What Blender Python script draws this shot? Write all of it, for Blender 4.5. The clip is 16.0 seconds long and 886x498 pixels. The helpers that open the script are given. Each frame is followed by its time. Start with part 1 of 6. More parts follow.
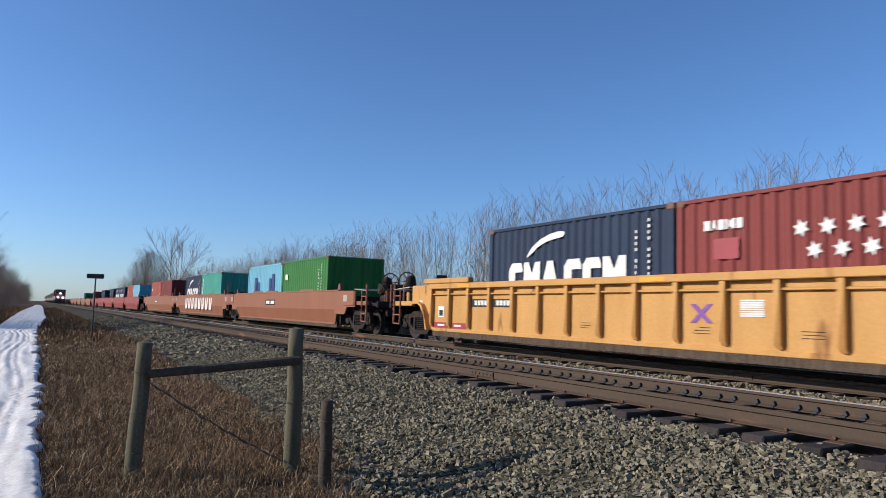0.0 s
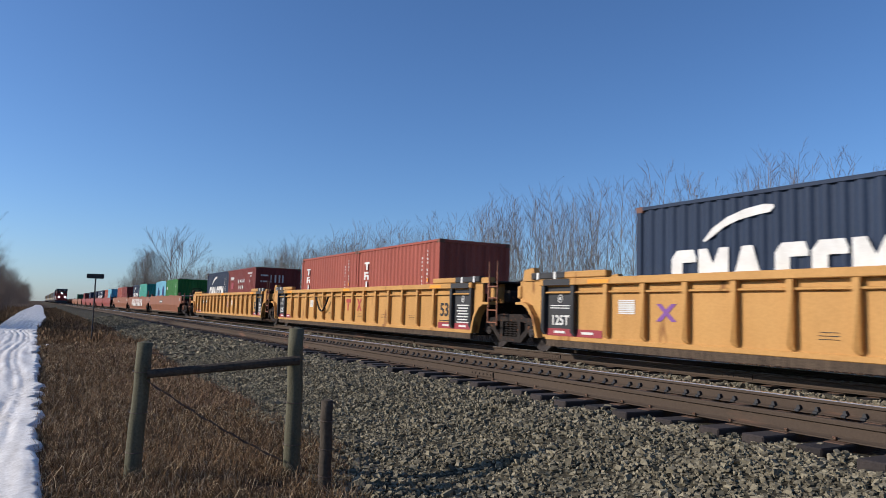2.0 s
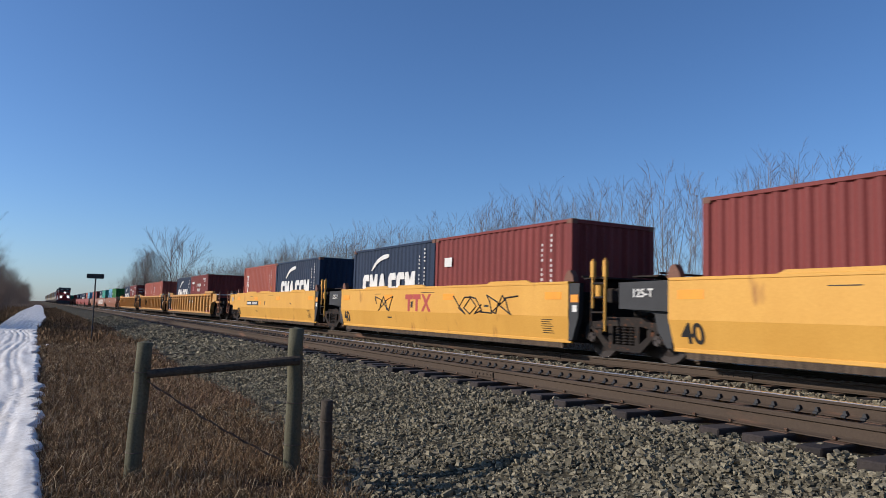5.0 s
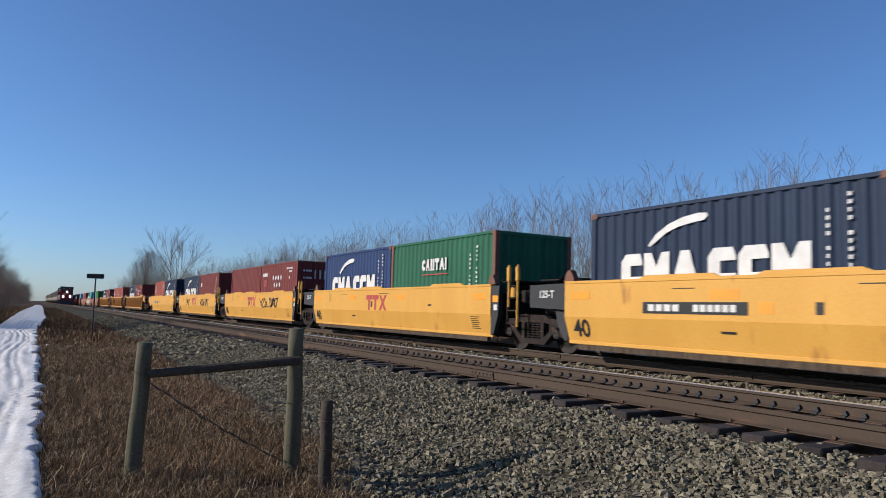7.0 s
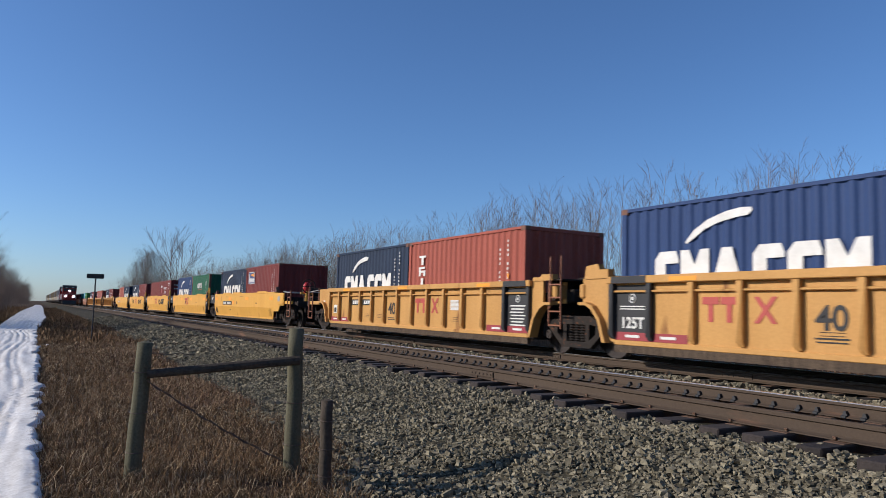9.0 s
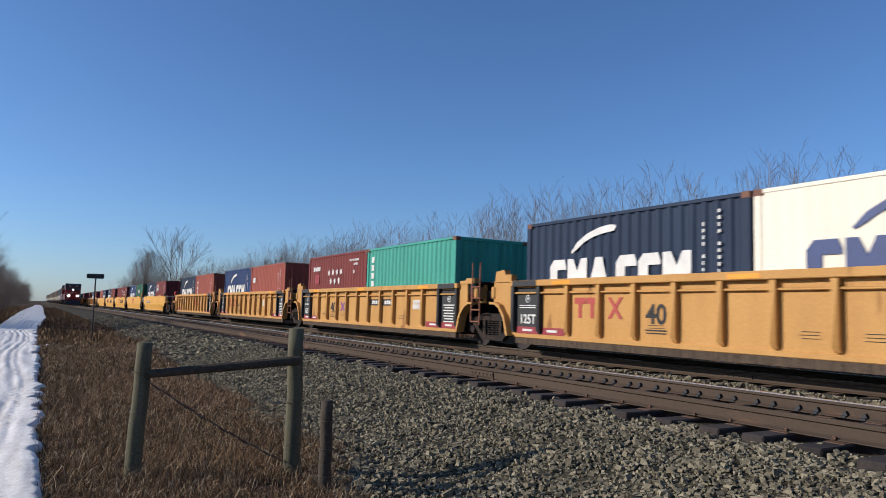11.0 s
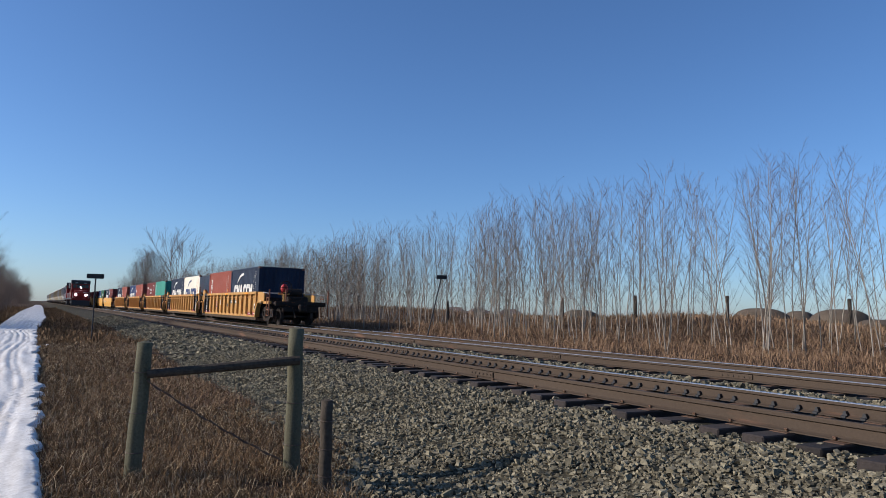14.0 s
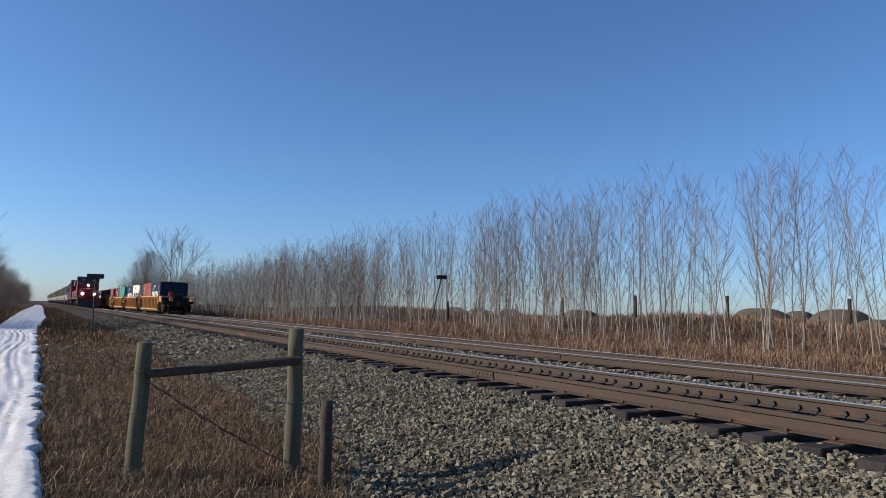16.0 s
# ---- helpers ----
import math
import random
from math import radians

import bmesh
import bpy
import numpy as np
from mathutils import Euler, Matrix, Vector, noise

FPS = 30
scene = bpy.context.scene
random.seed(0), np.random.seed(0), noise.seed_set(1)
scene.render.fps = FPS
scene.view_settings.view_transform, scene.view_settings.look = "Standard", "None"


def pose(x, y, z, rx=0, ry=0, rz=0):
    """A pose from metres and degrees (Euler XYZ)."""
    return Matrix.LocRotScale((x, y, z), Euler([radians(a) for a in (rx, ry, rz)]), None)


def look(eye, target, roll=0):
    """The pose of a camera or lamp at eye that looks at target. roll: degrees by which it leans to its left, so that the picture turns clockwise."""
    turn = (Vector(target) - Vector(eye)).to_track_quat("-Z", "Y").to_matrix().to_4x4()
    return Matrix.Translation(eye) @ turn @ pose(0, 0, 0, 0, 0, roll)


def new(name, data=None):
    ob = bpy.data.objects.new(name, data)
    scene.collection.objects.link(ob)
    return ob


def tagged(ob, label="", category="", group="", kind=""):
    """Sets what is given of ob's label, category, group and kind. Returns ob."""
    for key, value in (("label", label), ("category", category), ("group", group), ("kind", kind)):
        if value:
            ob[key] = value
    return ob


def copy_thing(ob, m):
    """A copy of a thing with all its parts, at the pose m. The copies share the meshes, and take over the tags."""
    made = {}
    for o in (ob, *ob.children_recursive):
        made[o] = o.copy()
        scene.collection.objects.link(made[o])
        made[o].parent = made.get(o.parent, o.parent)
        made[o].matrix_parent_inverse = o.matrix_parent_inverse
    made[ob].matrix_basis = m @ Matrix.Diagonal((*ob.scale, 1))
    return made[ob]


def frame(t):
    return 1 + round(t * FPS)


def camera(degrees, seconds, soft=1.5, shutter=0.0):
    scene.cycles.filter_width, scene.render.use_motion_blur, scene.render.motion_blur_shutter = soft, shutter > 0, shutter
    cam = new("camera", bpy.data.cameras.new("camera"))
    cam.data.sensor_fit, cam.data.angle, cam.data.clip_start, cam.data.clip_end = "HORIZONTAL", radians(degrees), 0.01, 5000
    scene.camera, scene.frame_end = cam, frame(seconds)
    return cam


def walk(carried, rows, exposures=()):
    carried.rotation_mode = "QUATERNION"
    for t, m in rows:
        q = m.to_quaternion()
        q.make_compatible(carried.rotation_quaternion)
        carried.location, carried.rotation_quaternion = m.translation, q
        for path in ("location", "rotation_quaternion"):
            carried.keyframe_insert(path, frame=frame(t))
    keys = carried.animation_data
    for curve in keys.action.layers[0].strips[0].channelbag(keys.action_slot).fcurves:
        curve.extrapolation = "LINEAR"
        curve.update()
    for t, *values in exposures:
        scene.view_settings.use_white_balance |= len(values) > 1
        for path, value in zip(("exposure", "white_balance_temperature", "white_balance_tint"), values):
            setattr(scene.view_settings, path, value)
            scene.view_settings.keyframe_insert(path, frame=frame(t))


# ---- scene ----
# z = 0 is the top of the rails; the tracks run along y.
cam = camera(63.48, 16.0, soft=0.8, shutter=0.12)
EYE = Vector((0.0, 0.0, 0.83))
YAW, PITCH = radians(29.407), radians(5.06)
AIM = EYE + 50 * Vector((math.sin(YAW) * math.cos(PITCH), math.cos(YAW) * math.cos(PITCH), math.sin(PITCH)))
walk(cam, [(0.0, look(EYE, AIM, 1.667)), (16.0, look(EYE, AIM, 1.667))], exposures=[(0.0, 0.15, 5420, 12), (1.0, 0.02, 5420, 12), (2.5, -0.01, 5420, 12), (4.0, -0.06, 5420, 12), (8.0, -0.04, 5420, 12), (12.0, -0.03, 5420, 12), (14.0, 0.04, 5420, 12), (16.0, 0.06, 5420, 12)])

# ---- light ----
SUN_EL, SUN_AZ = radians(24), radians(-66)     # azimuth from +y towards +x
world = bpy.data.worlds.new("world")
scene.world = world
world.use_nodes = True
sky = world.node_tree.nodes.new("ShaderNodeTexSky")
sky.sky_type = "NISHITA"
sky.sun_disc = False
sky.sun_elevation, sky.sun_rotation = SUN_EL, SUN_AZ
sky.air_density, sky.dust_density, sky.ozone_density = 1.0, 1.1, 4.2
sky.altitude = 900
bg = world.node_tree.nodes["Background"]
world.node_tree.links.new(sky.outputs[0], bg.inputs[0])
bg.inputs[1].default_value = 0.114
sun = new("sun", bpy.data.lights.new("sun", "SUN"))
sun.data.energy, sun.data.angle, sun.data.color = 5.3, radians(0.53), (1.0, 0.83, 0.62)
sun_dir = Vector((math.sin(SUN_AZ) * math.cos(SUN_EL), math.cos(SUN_AZ) * math.cos(SUN_EL), math.sin(SUN_EL)))
sun.matrix_basis = look(sun_dir * 50, (0, 0, 0))


# ---- materials ----
def material(name, base, dark=None, rough=0.7, metal=0.0, scale=3.0, fine=40.0, bump=0.2, spread=0.5,
             stretch=(1, 1, 1), rust=None, rust_at=0.62, per_object=0.0, per_island=0.0, spec=0.4):
    """A paint or a raw surface: a coarse and a fine variation, wear in patches, relief."""
    m = bpy.data.materials.new(name)
    m.use_nodes = True
    nt = m.node_tree
    n, l = nt.nodes, nt.links
    bsdf = n["Principled BSDF"]
    bsdf.inputs["Roughness"].default_value = rough
    bsdf.inputs["Metallic"].default_value = metal
    bsdf.inputs["Specular IOR Level"].default_value = spec
    co = n.new("ShaderNodeTexCoord")
    mp = n.new("ShaderNodeMapping")
    mp.inputs["Scale"].default_value = stretch
    l.new(co.outputs["Object"], mp.inputs[0])
    big = n.new("ShaderNodeTexNoise")
    big.inputs["Scale"].default_value, big.inputs["Detail"].default_value = scale, 5
    small = n.new("ShaderNodeTexNoise")
    small.inputs["Scale"].default_value, small.inputs["Detail"].default_value = fine, 3
    l.new(mp.outputs[0], big.inputs["Vector"])
    l.new(co.outputs["Object"], small.inputs["Vector"])
    dark = dark or tuple(c * 0.6 for c in base)
    ramp = n.new("ShaderNodeValToRGB")
    ramp.color_ramp.elements[0].position, ramp.color_ramp.elements[1].position = 0.5 - spread / 2, 0.5 + spread / 2
    ramp.color_ramp.elements[0].color, ramp.color_ramp.elements[1].color = (*dark, 1), (*base, 1)
    mixv = n.new("ShaderNodeMath")
    mixv.operation = "MULTIPLY_ADD"
    mixv.inputs[1].default_value = 0.45
    l.new(small.outputs["Fac"], mixv.inputs[0])
    half = n.new("ShaderNodeMath")
    half.operation = "MULTIPLY"
    half.inputs[1].default_value = 0.55
    l.new(big.outputs["Fac"], half.inputs[0])
    l.new(half.outputs[0], mixv.inputs[2])
    l.new(mixv.outputs[0], ramp.inputs[0])
    colour = ramp.outputs[0]
    if rust:
        patch = n.new("ShaderNodeTexNoise")
        patch.inputs["Scale"].default_value, patch.inputs["Detail"].default_value = scale * 1.7, 8
        l.new(mp.outputs[0], patch.inputs["Vector"])
        edge = n.new("ShaderNodeMapRange")
        edge.inputs["From Min"].default_value, edge.inputs["From Max"].default_value = rust_at, rust_at + 0.08
        l.new(patch.outputs["Fac"], edge.inputs["Value"])
        mix = n.new("ShaderNodeMix")
        mix.data_type = "RGBA"
        l.new(edge.outputs[0], mix.inputs["Factor"])
        l.new(colour, mix.inputs["A"])
        mix.inputs["B"].default_value = (*rust, 1)
        colour = mix.outputs["Result"]
    if per_object or per_island:
        info = n.new("ShaderNodeObjectInfo") if per_object else n.new("ShaderNodeNewGeometry")
        amount = per_object or per_island
        rng = n.new("ShaderNodeMapRange")
        rng.inputs["To Min"].default_value, rng.inputs["To Max"].default_value = 1 - amount, 1 + amount
        l.new(info.outputs["Random" if per_object else "Random Per Island"], rng.inputs["Value"])
        hsv = n.new("ShaderNodeHueSaturation")
        l.new(rng.outputs[0], hsv.inputs["Value"])
        l.new(colour, hsv.inputs["Color"])
        colour = hsv.outputs[0]
    l.new(colour, bsdf.inputs["Base Color"])
    if bump:
        bp = n.new("ShaderNodeBump")
        bp.inputs["Strength"].default_value, bp.inputs["Distance"].default_value = bump, 0.02
        l.new(mixv.outputs[0], bp.inputs["Height"])
        l.new(bp.outputs[0], bsdf.inputs["Normal"])
    return m


def glow(name, colour, strength):
    m = bpy.data.materials.new(name)
    m.use_nodes = True
    b = m.node_tree.nodes["Principled BSDF"]
    b.inputs["Base Color"].default_value = (*colour, 1)
    b.inputs["Emission Color"].default_value = (*colour, 1)
    b.inputs["Emission Strength"].default_value = strength
    return m


RUST = (0.11, 0.045, 0.02)
M = {
    "yellow": material("yellow_paint", (0.66, 0.365, 0.068), (0.52, 0.265, 0.04), 0.55, spec=0.25, scale=1.2, fine=30, bump=0.05, stretch=(1, 1, 0.3), rust=(0.33, 0.15, 0.035), rust_at=0.64),
    "ribbed": material("weathered_yellow_paint", (0.56, 0.315, 0.095), (0.36, 0.185, 0.05), 0.6, spec=0.2, scale=1.5, fine=25, bump=0.08, stretch=(1, 1, 0.25), rust=(0.2, 0.085, 0.025), rust_at=0.63),
    "brown": material("orange_brown_paint", (0.27, 0.105, 0.045), (0.18, 0.068, 0.032), 0.6, scale=1.2, fine=25, bump=0.08, stretch=(1, 1, 0.25), rust=(0.1, 0.04, 0.02), rust_at=0.66),
    "maroon_well": material("dull_red_paint", (0.28, 0.05, 0.035), (0.17, 0.035, 0.025), 0.6, scale=1.2, rust=RUST),
    "blue": material("navy_container_paint", (0.027, 0.042, 0.076), (0.017, 0.026, 0.048), 0.62, spec=0.18, scale=1.1, fine=20, bump=0.04, stretch=(1, 1, 0.3), rust=(0.05, 0.045, 0.05), rust_at=0.66),
    "bright_blue": material("blue_container_paint", (0.03, 0.058, 0.15), (0.024, 0.042, 0.11), 0.62, spec=0.18, scale=1.1, fine=20, bump=0.04, stretch=(1, 1, 0.3), rust=(0.06, 0.05, 0.06), rust_at=0.68),
    "red": material("faded_red_container_paint", (0.35, 0.098, 0.064), (0.25, 0.065, 0.043), 0.62, spec=0.18, scale=1.1, fine=20, bump=0.04, stretch=(1, 1, 0.3), rust=(0.16, 0.05, 0.03), rust_at=0.67),
    "maroon": material("maroon_container_paint", (0.205, 0.046, 0.038), (0.135, 0.031, 0.027), 0.62, spec=0.18, scale=1.1, fine=20, bump=0.04, stretch=(1, 1, 0.3), rust=(0.09, 0.03, 0.02), rust_at=0.66),
    "green": material("green_container_paint", (0.035, 0.14, 0.075), (0.025, 0.09, 0.05), 0.62, spec=0.18, scale=1.1, fine=20, bump=0.04, stretch=(1, 1, 0.3), rust=(0.04, 0.06, 0.04), rust_at=0.68),
    "grass_green": material("bright_green_container_paint", (0.055, 0.2, 0.045), (0.035, 0.13, 0.03), 0.62, spec=0.18, scale=1.1, fine=20, bump=0.04, rust=(0.04, 0.06, 0.04), rust_at=0.7),
    "teal": material("teal_container_paint", (0.09, 0.36, 0.27), (0.06, 0.25, 0.19), 0.62, spec=0.18, scale=1.1, fine=20, bump=0.04, stretch=(1, 1, 0.3), rust=(0.07, 0.13, 0.1), rust_at=0.68),
    "light_blue": material("light_blue_container_paint", (0.2, 0.45, 0.55), (0.15, 0.35, 0.45), 0.62, spec=0.18, scale=1.1, fine=20, bump=0.04, rust=(0.15, 0.2, 0.22), rust_at=0.68),
    "cream": material("cream_container_paint", (0.82, 0.76, 0.62), (0.66, 0.6, 0.47), 0.62, spec=0.18, scale=1.1, fine=20, bump=0.04, stretch=(1, 1, 0.3), rust=(0.35, 0.22, 0.12), rust_at=0.7),
    "white": material("white_marking_paint", (0.74, 0.73, 0.68), (0.5, 0.48, 0.43), 0.6, scale=4, fine=60, bump=0.0),
    "black": material("black_marking_paint", (0.016, 0.016, 0.017), (0.01, 0.01, 0.01), 0.6, scale=4, bump=0.0),
    "dark_red": material("dark_red_stripe_paint", (0.3, 0.035, 0.045), (0.2, 0.03, 0.03), 0.55, scale=3, bump=0.0),
    "logo_red": material("red_logo_paint", (0.42, 0.06, 0.045), (0.3, 0.05, 0.035), 0.55, scale=3, bump=0.0),
    "orange": material("orange_patch_paint", (0.85, 0.33, 0.01), (0.7, 0.25, 0.01), 0.5, scale=3, bump=0.0),
    "purple": material("purple_spray_paint", (0.2, 0.07, 0.3), (0.15, 0.05, 0.2), 0.6, scale=3, bump=0.0),
    "navy_mark": material("navy_marking_paint", (0.035, 0.06, 0.18), None, 0.5, scale=3, bump=0.0),
    "rusty_cast": material("rusty_corner_steel", (0.2, 0.09, 0.05), (0.1, 0.045, 0.028), 0.7, scale=6, bump=0.1),
    "steel": material("dirty_cast_steel", (0.04, 0.032, 0.026), (0.013, 0.011, 0.01), 0.85, 0.0, spec=0.15, scale=5, fine=50, bump=0.3, rust=RUST, rust_at=0.6),
    "wheel": material("worn_wheel_steel", (0.075, 0.062, 0.055), (0.035, 0.028, 0.025), 0.45, 0.6, scale=5, fine=50, bump=0.1),
    "rail": material("brown_rail_steel", (0.09, 0.066, 0.046), (0.05, 0.036, 0.026), 0.85, 0.0, spec=0.15, scale=1.5, fine=60, bump=0.15, stretch=(1, 0.15, 1), rust=(0.14, 0.08, 0.05), rust_at=0.6),
    "polished": material("polished_rail_head", (0.72, 0.71, 0.68), (0.55, 0.53, 0.5), 0.34, 1.0, scale=3, bump=0.02, stretch=(1, 0.1, 1)),
    "tie": material("creosoted_timber", (0.04, 0.03, 0.025), (0.014, 0.011, 0.01), 0.85, scale=4, fine=40, bump=0.6, stretch=(0.2, 2, 2), per_object=0.4),
    "stone": material("ballast_stone", (0.275, 0.238, 0.155), (0.075, 0.065, 0.045), 0.9, spec=0.15, scale=9, fine=60, bump=0.3, per_island=0.5),
    # Bed colour kept near black: it paints in the shade between loose stones.
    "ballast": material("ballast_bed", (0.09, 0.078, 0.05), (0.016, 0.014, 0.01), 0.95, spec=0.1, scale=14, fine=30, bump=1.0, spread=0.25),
    "soil": material("dry_grass_ground", (0.09, 0.056, 0.03), (0.026, 0.017, 0.011), 0.95, spec=0.1, scale=0.6, fine=18, bump=0.8, spread=0.35),
    "straw": material("pale_dry_grass", (0.5, 0.38, 0.22), (0.24, 0.165, 0.085), 0.8, scale=0.5, fine=6, bump=0.0, per_island=0.5),
    "grass": material("dry_brown_grass", (0.25, 0.158, 0.078), (0.06, 0.037, 0.021), 0.9, spec=0.1, scale=0.7, fine=6, bump=0.0, per_island=0.6),
    "reed": material("dry_russet_grass", (0.36, 0.235, 0.135), (0.13, 0.08, 0.05), 0.9, spec=0.1, scale=0.35, fine=4, bump=0.0, per_island=0.35),
    "snow": material("packed_snow", (0.95, 0.91, 0.84), (0.5, 0.45, 0.38), 0.5, scale=2.6, fine=22, bump=0.5, stretch=(3, 0.3, 1), spread=0.4),
    "post": material("weathered_post_wood", (0.16, 0.145, 0.092), (0.05, 0.048, 0.03), 0.9, spec=0.15, scale=5, fine=60, bump=0.35, stretch=(4, 4, 0.3)),
    "dark_wood": material("dark_weathered_wood", (0.095, 0.076, 0.055), (0.04, 0.032, 0.025), 0.9, spec=0.15, scale=5, fine=40, bump=0.6, stretch=(4, 0.6, 4)),
    "wire": material("rusty_wire", (0.16, 0.12, 0.09), (0.08, 0.06, 0.045), 0.6, 0.5, bump=0.0),
    "bark": material("pale_birch_bark", (0.43, 0.37, 0.29), (0.15, 0.125, 0.095), 0.9, scale=6, fine=30, bump=0.3, stretch=(1, 1, 0.6), per_object=0.25),
    "twig": material("grey_brown_twigs", (0.2, 0.145, 0.105), (0.1, 0.075, 0.058), 0.9, scale=3, bump=0.0, per_object=0.25),
    "dark_twig": material("dark_twigs", (0.19, 0.14, 0.11), (0.11, 0.085, 0.07), 0.9, scale=3, bump=0.0, per_object=0.25),
    "loco_red": material("red_locomotive_paint", (0.24, 0.022, 0.016), (0.15, 0.016, 0.012), 0.5, spec=0.2, scale=2, bump=0.02),
    "loco_black": material("black_locomotive_paint", (0.03, 0.03, 0.032), (0.018, 0.018, 0.018), 0.5, scale=2, bump=0.02),
    "grey": material("grey_hopper_paint", (0.4, 0.39, 0.36), (0.24, 0.23, 0.21), 0.6, scale=1, bump=0.05, stretch=(1, 1, 0.3)),
    "tan": material("tan_hopper_paint", (0.36, 0.29, 0.19), (0.24, 0.19, 0.12), 0.6, scale=1, bump=0.05, stretch=(1, 1, 0.3)),
    "grime": material("brake_dust_grime", (0.13, 0.095, 0.065), (0.03, 0.023, 0.018), 0.95, spec=0.1, scale=9, fine=40, bump=0.3, stretch=(1, 3, 0.3), spread=0.3),
    "earth": material("bare_earth_pile", (0.14, 0.11, 0.08), (0.06, 0.047, 0.035), 0.95, spec=0.1, scale=0.8, fine=6, bump=0.8),
    "lamp": glow("headlight_glow", (1.0, 0.93, 0.82), 30.0),
    "sign": material("black_sign_paint", (0.025, 0.025, 0.027), None, 0.55, scale=4, bump=0.05),
    "bright_red": material("bright_red_paint", (0.5, 0.03, 0.025), (0.36, 0.02, 0.02), 0.4, scale=4, bump=0.0),
    "roof": material("brown_shingle_roof", (0.16, 0.12, 0.1), (0.11, 0.085, 0.07), 0.9, scale=2, bump=0.3),
    "siding": material("beige_house_siding", (0.36, 0.31, 0.26), (0.28, 0.24, 0.2), 0.8, scale=2, bump=0.1),
    "panel_black": material("dull_black_panel_paint", (0.035, 0.035, 0.036), (0.02, 0.02, 0.02), 0.7, scale=4, bump=0.03),
    "pane": material("dark_window_glass", (0.03, 0.04, 0.05), None, 0.1, scale=2, bump=0.0),
}


# ---- mesh helpers ----
def smooth(x, a, b):
    k = min(1.0, max(0.0, (x - a) / (b - a)))
    return k * k * (3 - 2 * k)


def box(bm, x0, x1, y0, y1, z0, z1, bevel=0.0):
    r = bmesh.ops.create_cube(bm, size=1, matrix=Matrix.Translation(((x0 + x1) / 2, (y0 + y1) / 2, (z0 + z1) / 2)) @ Matrix.Diagonal((abs(x1 - x0), abs(y1 - y0), abs(z1 - z0), 1)))
    if bevel:
        es = list({e for v in r["verts"] for e in v.link_edges})
        bmesh.ops.bevel(bm, geom=es, offset=bevel, segments=1, affect="EDGES")
    return bm


def rod(bm, a, b, r0, r1=None, sides=8, caps=True):
    a, b = Vector(a), Vector(b)
    r1 = r0 if r1 is None else r1
    m = Matrix.Translation((a + b) / 2) @ (b - a).to_track_quat("Z", "Y").to_matrix().to_4x4()
    bmesh.ops.create_cone(bm, cap_ends=caps, segments=sides, radius1=r0, radius2=r1, depth=(b - a).length, matrix=m)
    return bm


def prism(bm, outline, x0, x1):
    """A closed outline of (y, z) drawn out from x0 to x1."""
    a = [bm.verts.new((x0, y, z)) for y, z in outline]
    b = [bm.verts.new((x1, y, z)) for y, z in outline]
    bm.faces.new(a)
    bm.faces.new(b[::-1])
    for i in range(len(a)):
        j = (i + 1) % len(a)
        bm.faces.new((a[j], a[i], b[i], b[j]))
    return bm


def finish(bm, name, mat):
    bmesh.ops.recalc_face_normals(bm, faces=bm.faces)
    me = bpy.data.meshes.new(name)
    bm.to_mesh(me)
    bm.free()
    me.materials.append(mat)
    return me


def part(name, bm, mat, parent=None, label="", at=None):
    me = bm if isinstance(bm, bpy.types.Mesh) else finish(bm, name, mat)
    ob = new(name, me)
    if parent is not None:
        ob.parent = parent
    if at is not None:
        ob.matrix_basis = at
    if label:
        tagged(ob, label)
    return ob


def B():
    return bmesh.new()


def arrays_mesh(name, verts, faces, mat):
    """A mesh from numpy arrays of points and of triangles or quads."""
    me = bpy.data.meshes.new(name)
    k = faces.shape[1]
    me.vertices.add(len(verts))
    me.vertices.foreach_set("co", np.asarray(verts, dtype=np.float32).ravel())
    me.loops.add(faces.size)
    me.loops.foreach_set("vertex_index", faces.astype(np.int32).ravel())
    me.polygons.add(len(faces))
    me.polygons.foreach_set("loop_start", np.arange(0, faces.size, k, dtype=np.int32))
    me.polygons.foreach_set("use_smooth", np.zeros(len(faces), dtype=bool))
    me.update(calc_edges=True)
    me.validate()
    me.materials.append(mat)
    return me


def text_mesh(body, size, mat, depth=0.004):
    """Letters in the y-z plane, read from -x, with y growing to the left of the reader."""
    cu = bpy.data.curves.new("letters", "FONT")
    cu.body, cu.size, cu.extrude, cu.align_x, cu.offset = body, size, depth, "CENTER", 0.022 * size
    ob = new("letters", cu)
    me = bpy.data.meshes.new_from_object(ob.evaluated_get(bpy.context.evaluated_depsgraph_get()))
    bpy.data.objects.remove(ob)
    me.transform(Matrix(((0, 0, -1, 0), (-1, 0, 0, 0), (0, 1, 0, 0), (0, 0, 0, 1))))
    me.materials.clear()
    me.materials.append(mat)
    return me


def plates(quads, x, depth=0.006):
    """Thin raised paint: outlines of (y, z) standing off the plane x, towards -x."""
    bm = B()
    for q in quads:
        prism(bm, q, x - depth, x)
    return bm


def rect(y0, y1, z0, z1):
    return [(y0, z0), (y1, z0), (y1, z1), (y0, z1)]


# ---- ground, road, tracks ----
XN, XF = 6.884, 11.154        # centres of the near and the far track


